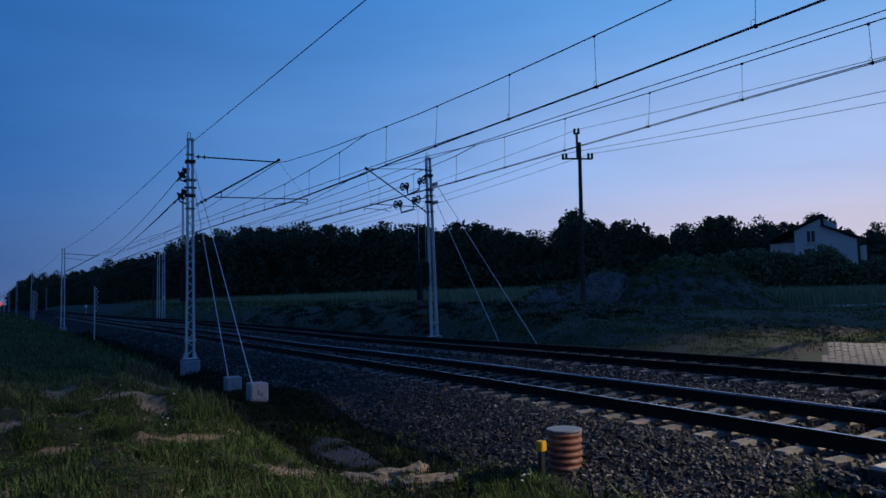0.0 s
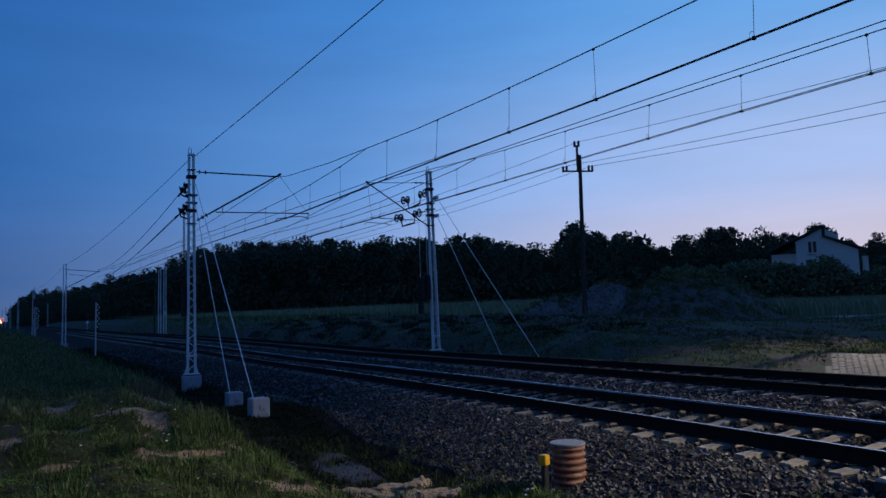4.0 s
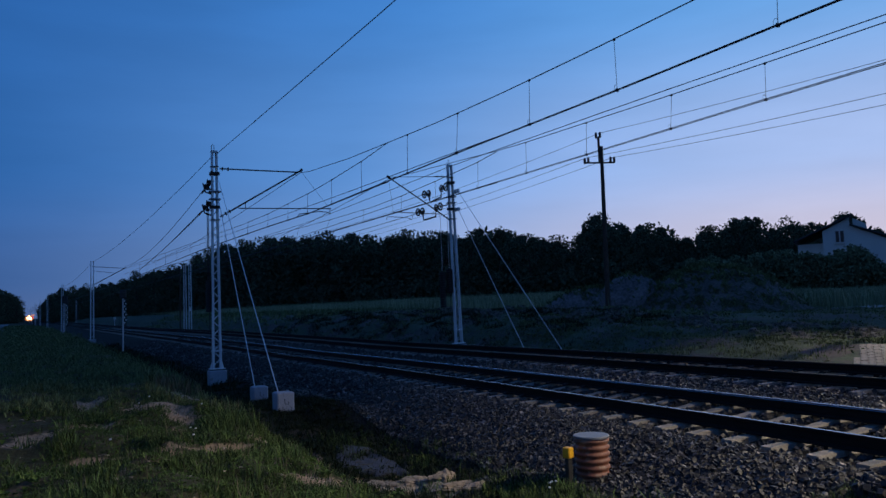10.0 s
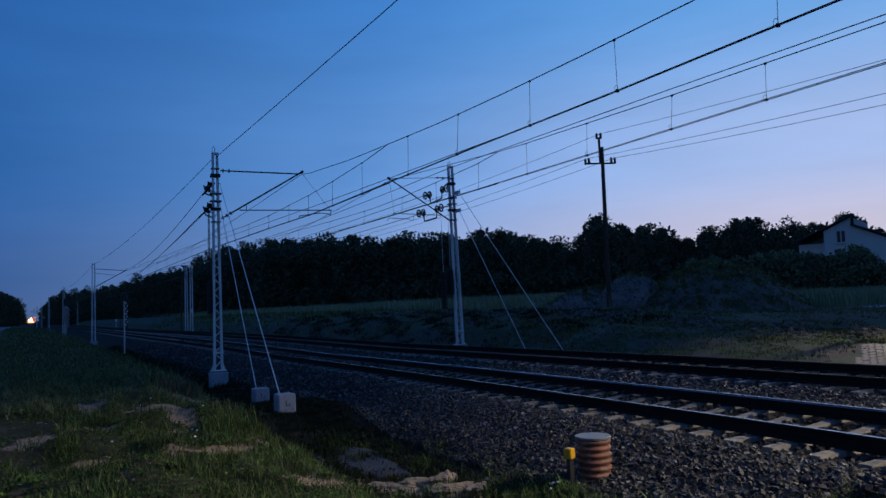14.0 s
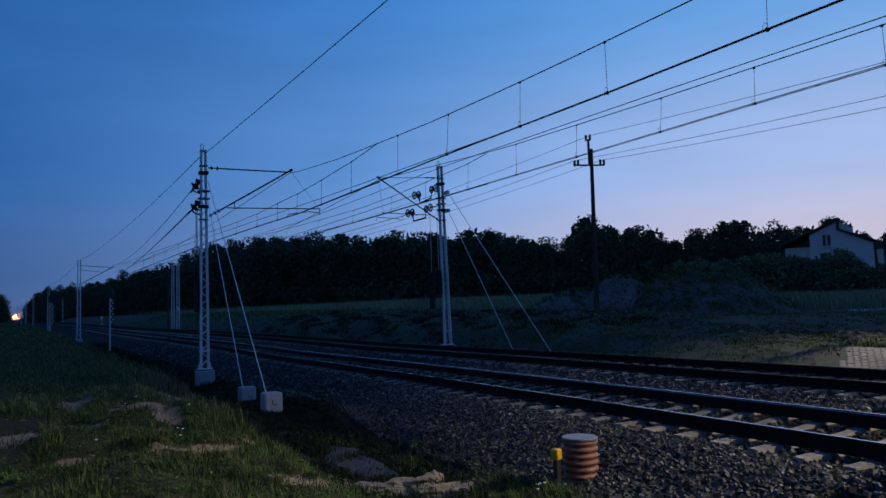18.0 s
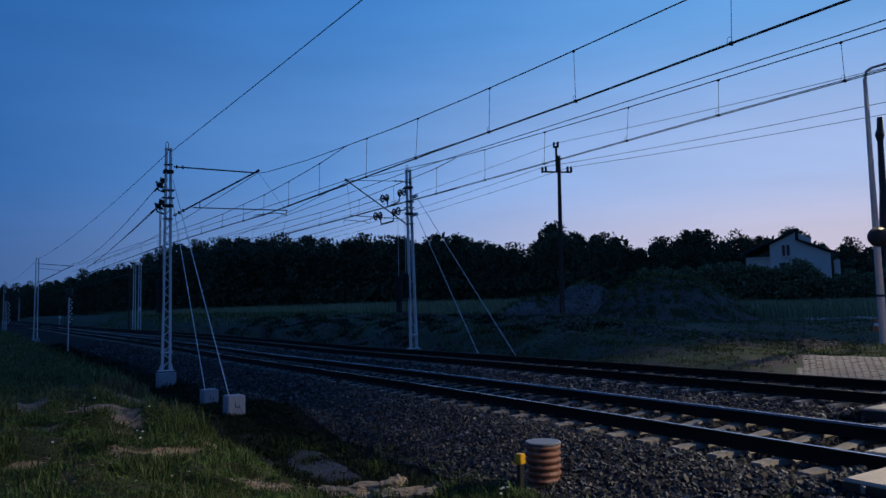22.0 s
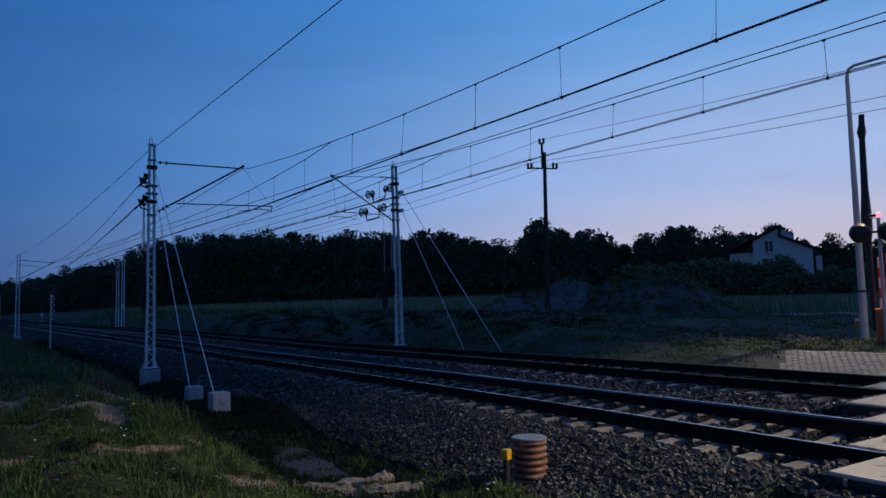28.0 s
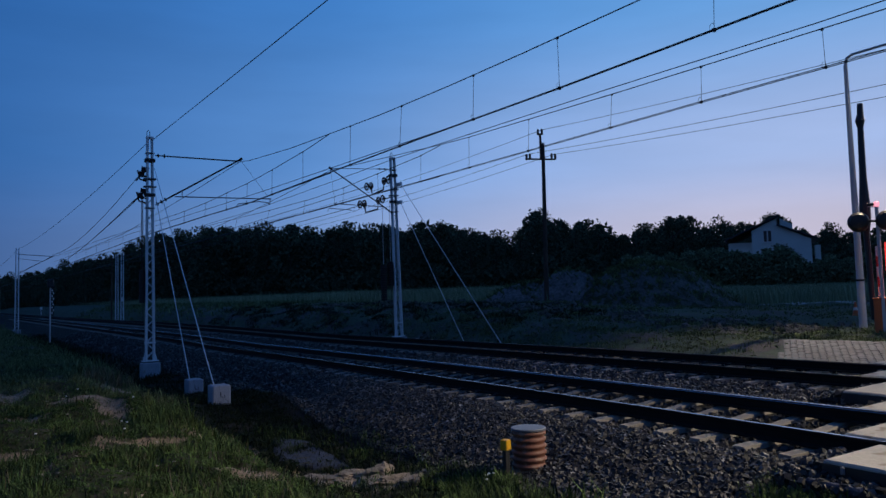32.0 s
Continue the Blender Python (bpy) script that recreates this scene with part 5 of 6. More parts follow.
part("beacon", Geo().lathe([(0.06, 0), (0.07, 0.03), (0.07, 0.12), (0.04, 0.16)], 12, (0.12, 0.1, 3.66)), M_BEACON, t, "small pink glowing beacon")
t = thing("traffic_cone", (-16.9, 19.0, ground_z(-16.9, 19.0)), "small orange and white traffic cone in the grass", "traffic cone")
part("cone", Geo().lathe([(0.15, 0.0), (0.15, 0.03), (0.11, 0.04), (0.03, 0.5), (0.02, 0.51)], 16), M_ORANGE, t)
part("band", Geo().lathe([(0.082, 0.2), (0.063, 0.32)], 16), M_WHITE, t)


# ---------------------------------------------------------------- by the near track
BR = Vector((-7.55, -2.78, -0.77))
t = thing("drain_shaft", BR, "orange corrugated plastic drain shaft with a flat grey lid", "drain shaft")
prof = []
for k in range(8):
    z = 0.01 + k * 0.078
    prof += [(0.192, z), (0.192, z + 0.022), (0.212, z + 0.034), (0.212, z + 0.062), (0.192, z + 0.074)]
part("pipe", Geo().lathe(prof, 40), M_PIPE, t, "", True)
part("lid", Geo().lathe([(0.19, 0.632), (0.215, 0.636), (0.218, 0.655), (0.21, 0.664)], 40), M_LID, t, "flat grey plastic lid")
YM = Vector((-7.55, -3.12, -0.86))
t = thing("cable_marker", YM, "black marker post with a yellow cap", "marker post")
part("post", Geo().box((0, 0, 0.26), (0.07, 0.07, 0.52), bevel=0.01), M_BLACK, t)
part("cap", Geo().box((0, 0, 0.58), (0.10, 0.10, 0.125), Matrix.Rotation(radians(20), 4, "Z"), 0.01), M_YELLOW, t, "bright yellow plastic cap")


# ---------------------------------------------------------------- train far down the line
def build_train():
    t = thing("train", (0, 0, 0), "distant train with blazing headlights on the near track", "train")
    part("body", Geo().box((0, 0, 2.2), (18, 2.9, 3.4), bevel=0.35), M_DARKST, t)
    part("underframe", Geo().box((0, 0, 0.7), (17, 2.4, 0.7), bevel=0.1), M_BLACK, t)
    part("cab_window", Geo().box((9.0, 0, 2.9), (0.1, 2.2, 0.8), bevel=0.04), M_GLASS, t)
    part("buffer_beam", Geo().box((9.1, 0, 1.05), (0.3, 2.7, 0.35), bevel=0.05), M_DARKST, t)
    # lenses oversized and orange discs added to draw the headlights' glare
    for y, z, r in ((-0.95, 1.7, 1.15), (0.95, 1.7, 1.15), (0, 3.6, 0.5)):
        hl = part("headlight", Geo().lathe([(r, 0), (r * 0.9, 0.05), (r * 0.5, 0.09)], 24, (9.06, y, z), Matrix.Rotation(radians(90), 4, "Y")), M_RAILHEAD, t, "blazing warm headlight")
        part("reflector_rim", Geo().lathe([(r * 1.9, 0), (r * 1.7, 0.03), (r * 1.2, 0.04)], 28, (9.02, y, z), Matrix.Rotation(radians(90), 4, "Y")), M_HALO, hl, "orange disc painted as glare round the headlight")
    for y in (0.9, 2.1):
        part("marker_lamp", Geo().lathe([(0.5, 0), (0.4, 0.05)], 16, (9.1, y + 1.2, 4.3), Matrix.Rotation(radians(90), 4, "Y")), M_HALO, t, "small orange marker lamp")
    return t


train = build_train()
t = thing("distant_signal", (-498, -50.3, ground_z(-498, -50.3)), "far red signal lamp on a thin post beside the line", "railway signal")
part("post", Geo().tube([(0, 0, 0), (0, 0, 3.0)], 0.12, 6), M_DARKST, t)
part("lamp", Geo().lathe([(0.7, 0), (0.6, 0.1)], 16, (0.1, 0, 2.6), Matrix.Rotation(radians(90), 4, "Y")), M_REDGLOW, t, "glowing red lamp")


# ---------------------------------------------------------------- paved slope beside the crossing
def build_paving():
    t = thing("paved_slope", (0, 0, 0), "slope paved with small pale concrete blocks beside the crossing", "paving")
    g = Geo()
    shape = [(-1, -0.15), (-0.4, -1), (0.4, -1), (1, -0.15), (1, 0.15), (0.4, 1), (-0.4, 1), (-1, 0.15)]
    for z, k in ((0.0, 1.0), (0.026, 0.97), (0.034, 0.86)):
        g.v += [(0.091 * k * u, 0.078 * k * w, z) for u, w in shape]
    g.f += [(i * 8 + k, i * 8 + (k + 1) % 8, i * 8 + 8 + (k + 1) % 8, i * 8 + 8 + k) for i in range(2) for k in range(8)] + [tuple(range(16, 24))]
    me = g.mesh("paving_block", M_PAVE)
    rest, n = Geo(), 0
    rng_ = random.Random(3)
    for j in range(24):
        yr = 10.25 - 0.13 * j
        for i in range(44):
            x = -13.55 + 0.19 * i + (0.095 if j % 2 else 0)
            if x < -13.35 + 0.075 * j:
                continue
            y = line_y(x) + yr
            dz = ground_z(x, y + 0.1) - ground_z(x, y - 0.1)
            m = Matrix.Translation((x, y, ground_z(x, y) + rng_.uniform(-0.008, 0.008))) @ Matrix.Rotation(math.atan(dz / 0.2), 4, "X") @ Matrix.Rotation(radians(rng_.uniform(-2, 2)), 4, "Z")
            if n < 300:
                part("paving_block", me, None, t).matrix_basis = m
            else:
                rest.add([m @ Vector(p) for p in g.v], g.f)
            n += 1
    part("block_field", rest, M_PAVE, t, kind="stuff")


build_paving()


# ---------------------------------------------------------------- loose stones and growth
def scatter_mesh(name, verts, faces, material, label, category):
    me = bpy.data.meshes.new(name)
    me.from_pydata(verts.tolist(), [], faces.tolist())
    me.materials.append(material)
    me.update()
    return tagged(new(name, me), label, category, kind="stuff")


def stones(n, x0, x1, bands, size, seed, name="ballast_stones", lift=0.0):
    """Broken ballast stones lying on the bed."""
    r = np.random.RandomState(seed)
    corner = np.array([(i, j, k) for k in (-1, 1) for j in (-1, 1) for i in (-1, 1)], float)
    quads = np.array([(0, 2, 3, 1), (4, 5, 7, 6), (0, 1, 5, 4), (2, 6, 7, 3), (0, 4, 6, 2), (1, 3, 7, 5)])
    width = np.array([b - a for a, b in bands])
    pick = r.choice(len(bands), n, p=width / width.sum())
    xs = x0 + (x1 - x0) * r.rand(n)
    ys = np.array([bands[k][0] + (bands[k][1] - bands[k][0]) * r.rand() for k in pick])
    axis = np.where(ys > 2, GAP, 0.0)
    off = np.abs((xs - S0 + 0.3) % 0.6 - 0.3)
    keep = ~((np.abs(ys - axis) < 1.27) & (off < 0.168))
    xs, ys = xs[keep], ys[keep]
    n = len(xs)
    c = np.array([(x, line_y(x) + y, ground_z(x, line_y(x) + y)) for x, y in zip(xs, ys)])
    s = size * (0.5 + 0.8 * r.rand(n) ** 1.6)
    c[:, 2] += s * 0.12 + 0.012 * r.rand(n) + lift * r.rand(n)
    side_ = np.abs(ys - np.where(ys > 2, GAP, 0.0))
    c[:, 2] += 0.016 * (side_ > 0.8) * (side_ < 1.6)
    pts = corner[None] * (1 + 0.5 * (r.rand(n, 8, 3) - 0.5)) * (s[:, None] * (0.32 + 0.3 * r.rand(n, 3)))[:, None, :]
    q = r.randn(n, 4)
    q /= np.linalg.norm(q, axis=1, keepdims=True)
    w, a, b, d = q.T
    rot = np.stack([1 - 2 * (b * b + d * d), 2 * (a * b - w * d), 2 * (a * d + w * b), 2 * (a * b + w * d), 1 - 2 * (a * a + d * d), 2 * (b * d - w * a),
                    2 * (a * d - w * b), 2 * (b * d + w * a), 1 - 2 * (a * a + b * b)], -1).reshape(n, 3, 3)
    v = np.einsum("nij,nkj->nki", rot, pts) + c[:, None]
    f = (quads[None] + 8 * np.arange(n)[:, None, None]).reshape(-1, 4)
    return scatter_mesh(name, v.reshape(-1, 3), f, M_STONE, "grey broken ballast stones heaped beside and between the rails", "ballast")


stones(34000, -12.5, -2.2, [(-3.15, -1.15), (-3.15, -1.15), (1.15, 2.75)], 0.048, 1)
stones(11000, -18, -12.5, [(-3.15, -1.15), (-3.15, -1.15), (1.15, 2.75)], 0.058, 21)
stones(3500, -9, -4.2, [(-3.6, -3.0)], 0.052, 10)
stones(1300, -4.7, -2.4, [(-1.98, -1.74)], 0.05, 11, lift=0.12)
for x_, a_, b_ in ((-4.36, -1.72, -0.84), (-4.87, -0.60, 0.60), (-5.58, 0.80, 1.55), (-6.44, 1.86, 2.86), (-7.10, 3.36, 4.44)):
    stones(int(1500 * (b_ - a_)), x_ - 0.42, x_ - 0.02, [(a_, b_)], 0.05, 12 + int(b_ * 10), lift=0.10)
    stones(int(700 * (b_ - a_)), x_ - 0.16, x_ - 0.01, [(a_, b_)], 0.05, 62 + int(b_ * 10), lift=0.17)
stones(19000, -18, -2.2, [(-0.65, 0.65), (2.6, 3.1), (3.3, 4.6), (4.7, 6.4), (-1.25, -0.8), (0.8, 1.25)], 0.05, 2)
stones(5000, -62, -40, [(-3.4, -1.32), (1.32, 2.6), (-0.6, 0.6)], 0.10, 4)
stones(16000, -40, -18, [(-3.4, -0.82), (-3.2, -1.2), (0.82, 3.1), (-0.6, 0.6)], 0.07, 3)


def blades(spots, name, material, label, category, seed, per=7, tall=0.22, wide=0.010, spread_=0.07, even=0.0, lean_=0.6):
    """Tufts of bent grass blades at the spots (x, y, scale)."""
    r = np.random.RandomState(seed)
    n = len(spots) * per
    base = np.repeat(np.array([(x, y, ground_z(x, y)) for x, y, _ in spots]), per, 0)
    sc = np.repeat(np.array([s for _, _, s in spots]), per)
    base[:, :2] += r.randn(n, 2) * (spread_ * sc)[:, None]
    a = r.rand(n) * 2 * np.pi
    out = np.stack([np.cos(a), np.sin(a), 0 * a], -1)
    side = np.stack([-np.sin(a), np.cos(a), 0 * a], -1)
    h = tall * sc * (0.45 + 0.45 * even + (0.8 - 0.6 * even) * r.rand(n))
    lean = (0.1 + lean_ * r.rand(n)) * h
    w = wide * (0.6 + 0.8 * r.rand(n)) * sc ** 0.5
    up = np.array([0, 0, 1.0])
    base[:, 2] -= 0.02
    mid = base + up * (h * 0.6)[:, None] + out * (lean * 0.35)[:, None]
    tip = base + up * h[:, None] + out * lean[:, None]
    v = np.stack([base - side * w[:, None], base + side * w[:, None], mid + side * (w * 0.8)[:, None], mid - side * (w * 0.8)[:, None], tip], 1).reshape(-1, 3)
    o = 5 * np.arange(n)
    me = bpy.data.meshes.new(name)
    faces = [tuple(t) for t in np.stack([o, o + 1, o + 2, o + 3], -1).tolist()] + [tuple(t) for t in np.stack([o + 3, o + 2, o + 4], -1).tolist()]
    me.from_pydata(v.tolist(), [], faces)
    me.materials.append(material)
    return tagged(new(name, me), label, category, kind="stuff")


def grow(n, x0, x1, y0, y1, seed, thick, scale):
    r = random.Random(seed)
    out = []
    while len(out) < n:
        x, yr = r.uniform(x0, x1), r.uniform(y0, y1)
        y = line_y(x) + yr
        if r.random() < thick(x, y, yr):
            out.append((x, y, scale * r.uniform(0.6, 1.3) * (0.75 + 0.8 * max(0, noise.noise((x * 0.7, y * 0.7, 40))))))
    return out


def on_bank(x, y, yr):
    return (1 - 0.96 * bare(x, y)) * (0.30 + 0.70 * smooth(0.0, 0.2, noise.noise((x * 0.9, y * 1.5, 11)) + 0.5 * noise.noise((x * 2.6, y * 3.2, 4))))


def clumps(n, x0, x1, y0, y1, seed):
    r = random.Random(seed)
    out = []
    while len(out) < n * 7:
        x, yr = r.uniform(x0, x1), r.uniform(y0, y1)
        y = line_y(x) + yr
        if r.random() < on_bank(x, y, yr):
            s = r.uniform(0.6, 1.5)
            out += [(x + r.gauss(0, 0.07) * s, y + r.gauss(0, 0.07) * s, s * r.uniform(0.7, 1.2)) for _ in range(7)]
    return out


blades(grow(16000, -16, -5.0, -8.6, -5.3, 1, on_bank, 1.0), "grass", M_BLADE, "short green grass on the bank", "grass", 1, 9, 0.055, 0.0055, 0.06, 0, 1.5)
blades(grow(6000, -34, -15, -11, -5.4, 2, on_bank, 1.25), "grass", M_DULL, "rough green grass along the bank", "grass", 2, 7, 0.085, 0.009, 0.12, 0, 1.2)
blades(grow(4500, -230, -85, -12.4, -4.6, 33, lambda x, y, yr: 0.6, 3.0), "grass", M_DULL, "rough dull grass along the far bank", "grass", 33, 4, 0.09, 0.03, 0.3, 0, 1.6)
blades(grow(11000, -90, -32, -12.4, -5.2, 3, on_bank, 1.5), "grass", M_DULL, "rough grass along the distant bank", "grass", 3, 5, 0.10, 0.014, 0.16, 0, 1.6)
blades(clumps(160, -80, -30, -11.5, -5.6, 93), "grass_tuft", M_DULL, "uneven tufts of rough grass along the distant bank", "grass", 93, 5, 0.24, 0.014, 0.22, 0, 0.9)
blades(grow(2000, -5.0, 7.0, -14, -5.4, 14, on_bank, 1.2), "grass", M_BLADE, "short green grass on the flat bank", "grass", 14, 5, 0.08, 0.008, 0.12, 0, 1.2)
blades(grow(420, -16, -5.0, -8.6, -5.4, 4, on_bank, 1.2), "dry_grass", M_DRY, "dry straw-coloured stalks in the grass", "grass", 4, 3, 0.17, 0.003)
# growth in the ditch is coloured dark in place of real shade
blades(grow(2600, -70, -26, -6.0, -3.2, 55, lambda x, y, yr: 0.35 + 0.65 * smooth(-3.4, -4.2, yr), 1.6), "ditch_grass", M_SHADEDARKBLADE, "weeds along the distant ditch, darkened as its shade", "grass", 55, 6, 0.14, 0.014, 0.12, 0, 1.3)
blades(grow(4200, -20, -7.0, -4.9, -2.75, 56, lambda x, y, yr: (1 - bare(x, y)) * smooth(-2.7 - 0.5 * noise.noise((x * 1.3, y * 1.3, 60)), -3.5, yr), 1.0), "ditch_grass", M_SHADEDARKBLADE, "green grass in the ditch below the ballast, ditch shade in its tone", "grass", 56, 7, 0.10, 0.006, 0.10, 0, 1.4)
blades(grow(1900, -26, -5.0, -5.6, -3.2, 5, lambda x, y, yr: (1 - bare(x, y)) * (0.35 + 0.65 * smooth(-3.4, -4.2, yr)), 1.1), "ditch_grass", M_SHADEDARKBLADE, "weeds in the ditch beside the ballast, toned dark for shade", "grass", 5, 7, 0.13, 0.007, 0.08, 0, 1.2)
blades(grow(260, -14, -7.2, -4.3, -2.9, 57, lambda x, y, yr: 0.2 + 0.8 * smooth(0.0, 0.3, noise.noise((x * 0.8, y * 0.8, 61))), 1.0), "ditch_grass", M_BLADE, "green tufts at the foot of the ballast", "grass", 57, 9, 0.17, 0.0045, 0.06)
blades(grow(1100, -4.7, -2.2, -2.7, -1.72, 61, lambda x, y, yr: smooth(-1.7, -2.0, yr - 0.3 * (x + 4.2)), 1.0), "grass", M_BLADE, "green grass beside the crossing panels", "grass", 61, 9, 0.17, 0.006)
blades(grow(1200, -7.5, -2.0, -5.0, -3.0, 6, lambda x, y, yr: smooth(-3.0, -3.5, yr) * (1 - bare(x, y)), 1.2), "grass", M_BLADE, "green grass at the foot of the ballast", "grass", 6, 8, 0.17, 0.007, 0.08, 0, 1.0)
blades(grow(560, -4.9, -3.3, -2.2, -1.80, 62, lambda x, y, yr: 0.5 + 0.5 * noise.noise((x * 3, y * 3, 5)), 1.0), "grass", M_BLADE, "short green grass along the crossing's edge", "grass", 62, 8, 0.12, 0.0045, 0.05, 0, 1.2)
blades(grow(420, -8.6, -6.6, -3.75, -3.02, 63, lambda x, y, yr: smooth(-3.0, -3.3, yr) * (0.4 + 0.6 * smooth(-0.1, 0.2, noise.noise((x * 2.2, y * 2.2, 15)))), 1.0), "grass", M_BLADE, "lush green grass round the drain shaft's foot", "grass", 63, 10, 0.19, 0.005, 0.06, 0, 0.9)
blades(grow(5200, -66, -24, 7.2, 15, 64, lambda x, y, yr: smooth(-0.05, 0.2, noise.noise((x * 0.35 + yr * 0.3, yr * 0.8, 12)) + 0.6 * noise.noise((x * 1.2, yr * 1.5, 13))), 1.3), "verge_grass", M_SHADEDARKBLADE, "dark weeds in patches on the slope beyond the tracks", "grass", 64, 6, 0.14, 0.014, 0.12, 0, 1.2)
blades(grow(2600, -130, -60, 6.6, 24, 77, lambda x, y, yr: 0.5, 2.4), "verge_grass", M_DULL, "dark rough grass on the distant slope", "grass", 77, 5, 0.14, 0.03, 0.2, 0, 1.2)
blades(grow(8000, -60, -8, 7.0, 26, 7, lambda x, y, yr: 0 if x > -14.5 and yr < 10.5 else 0.08 + 0.92 * smooth(-0.12, 0.2, noise.noise((x * 0.25, y * 0.5, 2)) + 0.6 * noise.noise((x * 0.9, y * 1.4, 3))), 1.5), "verge_grass", M_DULL, "dark rough grass on the slope beyond the tracks", "grass", 7, 6, 0.10, 0.010, 0.11, 0, 1.3)


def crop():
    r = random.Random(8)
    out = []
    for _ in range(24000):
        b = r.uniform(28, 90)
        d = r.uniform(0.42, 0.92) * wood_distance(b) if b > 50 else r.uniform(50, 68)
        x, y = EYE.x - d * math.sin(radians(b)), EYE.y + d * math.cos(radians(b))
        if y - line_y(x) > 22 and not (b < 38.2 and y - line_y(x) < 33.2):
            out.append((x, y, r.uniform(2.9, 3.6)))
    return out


blades(crop(), "crop", M_CROP, "pale green standing crop in the field before the wood", "crop", 8, 7, 0.29, 0.011, 0.8, 0.8, 0.35)

blades(grow(8000, -32, -8, 6.7, 15, 79, lambda x, y, yr: 0 if x > -13.8 + 0.5 * (10.4 - yr) and yr < 10.5 else (1 - 0.7 * bare(x, y)) * (0.1 + 0.9 * smooth(-0.15, 0.2, noise.noise((x * 0.6, y * 0.8, 9)))), 1.2), "verge_grass", M_DULL, "green rough grass beside the far track", "grass", 79, 6, 0.10, 0.008, 0.1, 0, 1.3)
blades([(-20.6 + 1.3 * math.sin(k * 2.1), -6.6 + 0.4 * math.cos(k * 1.7), 1.0 + 0.3 * math.sin(k * 0.7)) for k in range(50)], "dry_weeds", M_DRY, "tall half-dry weeds on the bank's edge", "weeds", 81, 8, 0.34, 0.010, 0.1)

blades(clumps(230, -17, -5.5, -9.2, -5.5, 91), "grass_tuft", M_BLADE, "longer tufts of green grass on the bank", "grass", 91, 9, 0.13, 0.0045, 0.05, 0, 1.0)
blades(clumps(160, -30, -15, -10, -5.4, 92), "grass_tuft", M_DULL, "longer tufts of rough grass on the bank", "grass", 92, 8, 0.16, 0.009, 0.07)

# concrete apron and sandy rocks in the ditch
def build_apron():
    """A broken sheet of rough concrete that lies tilted in the ditch, five-sided, with a crumbled rim."""
    t = thing("culvert_slab", (-12.0, -4.25, -1.0), "rough blue-grey slab of broken concrete tilted in the ditch", "concrete slab")
    corner = [Vector(p) for p in ((-1.5, -0.02), (-0.75, 0.42), (1.3, 0.42), (0.95, -0.05), (0.15, -0.55))]
    n, rings = 60, 12
    g = Geo()
    for i in range(rings + 1):
        for k in range(n):
            u = 5 * k / n
            p = corner[int(u)].lerp(corner[(int(u) + 1) % 5], u - int(u))
            p = p * (1 + 0.09 * noise.noise((p.x * 2.5, p.y * 2.5, 71)) + 0.05 * noise.noise((p.x * 8, p.y * 8, 72))) * (i / rings)
            z = 0.02 - 0.045 * p.x + 0.05 * p.y + 0.03 * noise.noise((p.x * 2, p.y * 2, 73)) + 0.012 * noise.noise((p.x * 9, p.y * 9, 74)) - 0.03 * max(0, i - rings + 1)
            g.v.append((p.x, p.y, z))
    for k in range(n):
        x, y, z = g.v[rings * n + k]
        g.v.append((x * 1.02, y * 1.02, z - 0.28))
    for i in range(rings + 1):
        g.f += [(i * n + k, i * n + n + k, i * n + n + (k + 1) % n, i * n + (k + 1) % n) for k in range(n)]
    part("slab", g, M_SLAB, t, "", True)


build_apron()


def rock(size, seed, label, x, y):
    """A flat weathered lump of sandstone, ragged and sunk in the soil."""
    g = Geo()
    n, m = 14, 24
    for i in range(n + 1):
        for k in range(m):
            th, ph = math.pi * i / n, 2 * math.pi * k / m
            d = Vector((math.sin(th) * math.cos(ph), math.sin(th) * math.sin(ph), math.cos(th)))
            q = Vector((seed, 0, 0))
            s = 1 + 0.5 * noise.noise(d * 1.3 + q) + 0.3 * noise.noise(d * 3.5 + q) + 0.16 * noise.noise(d * 8 + q)
            g.v.append((d.x * size[0] * s, d.y * size[1] * s, d.z * size[2] * s))
    for i in range(n):
        g.f += [(i * m + k, i * m + m + k, i * m + m + (k + 1) % m, i * m + (k + 1) % m) for k in range(m)]
    ob = new("rock", g.mesh("rock", M_ROCK))
    ob.matrix_world = pose(x, y, ground_z(x, y) + size[2] * 0.25, 0, 0, seed * 37)
    tagged(ob, label, "rock", "rocks")


for x, y, sx, sy, sz, s in ((-10.4, -4.3, 0.42, 0.24, 0.06, 1), (-10.1, -4.05, 0.36, 0.2, 0.08, 2), (-9.1, -3.85, 0.34, 0.16, 0.06, 7), (-8.7, -3.75, 0.2, 0.14, 0.05, 8), (-10.9, -4.75, 0.3, 0.2, 0.05, 9), (-9.8, -3.75, 0.22, 0.16, 0.13, 3), (-9.9, -4.3, 0.4, 0.26, 0.045, 4), (-9.45, -3.95, 0.3, 0.2, 0.05, 5), (-10.6, -4.5, 0.25, 0.18, 0.05, 6)):
    rock((sx, sy, sz), s, "pale sandy rock lying at the ditch's edge", x, y)


# tall tufts on the bank's crest, weeds on the heaps, small white flowers
blades([(-12.0 + 0.55 * math.sin(k * 1.7), -6.38 + 0.22 * math.cos(k * 2.3), 1.0 + 0.3 * math.sin(k)) for k in range(90)], "tall_grass", M_BLADE, "tall green grass on the bank's crest", "grass", 21, 10, 0.27, 0.005, 0.10, 0, 0.8)
blades([(-10.6 + 1.6 * math.sin(k * 1.3), -6.25 + 0.2 * math.cos(k * 2.9) + 0.05 * math.sin(k), 0.9 + 0.3 * math.sin(k)) for k in range(90)], "tall_grass", M_BLADE, "tufts of green grass along the bank's edge", "grass", 22, 7, 0.13, 0.006, 0.1)
rw = random.Random(12)
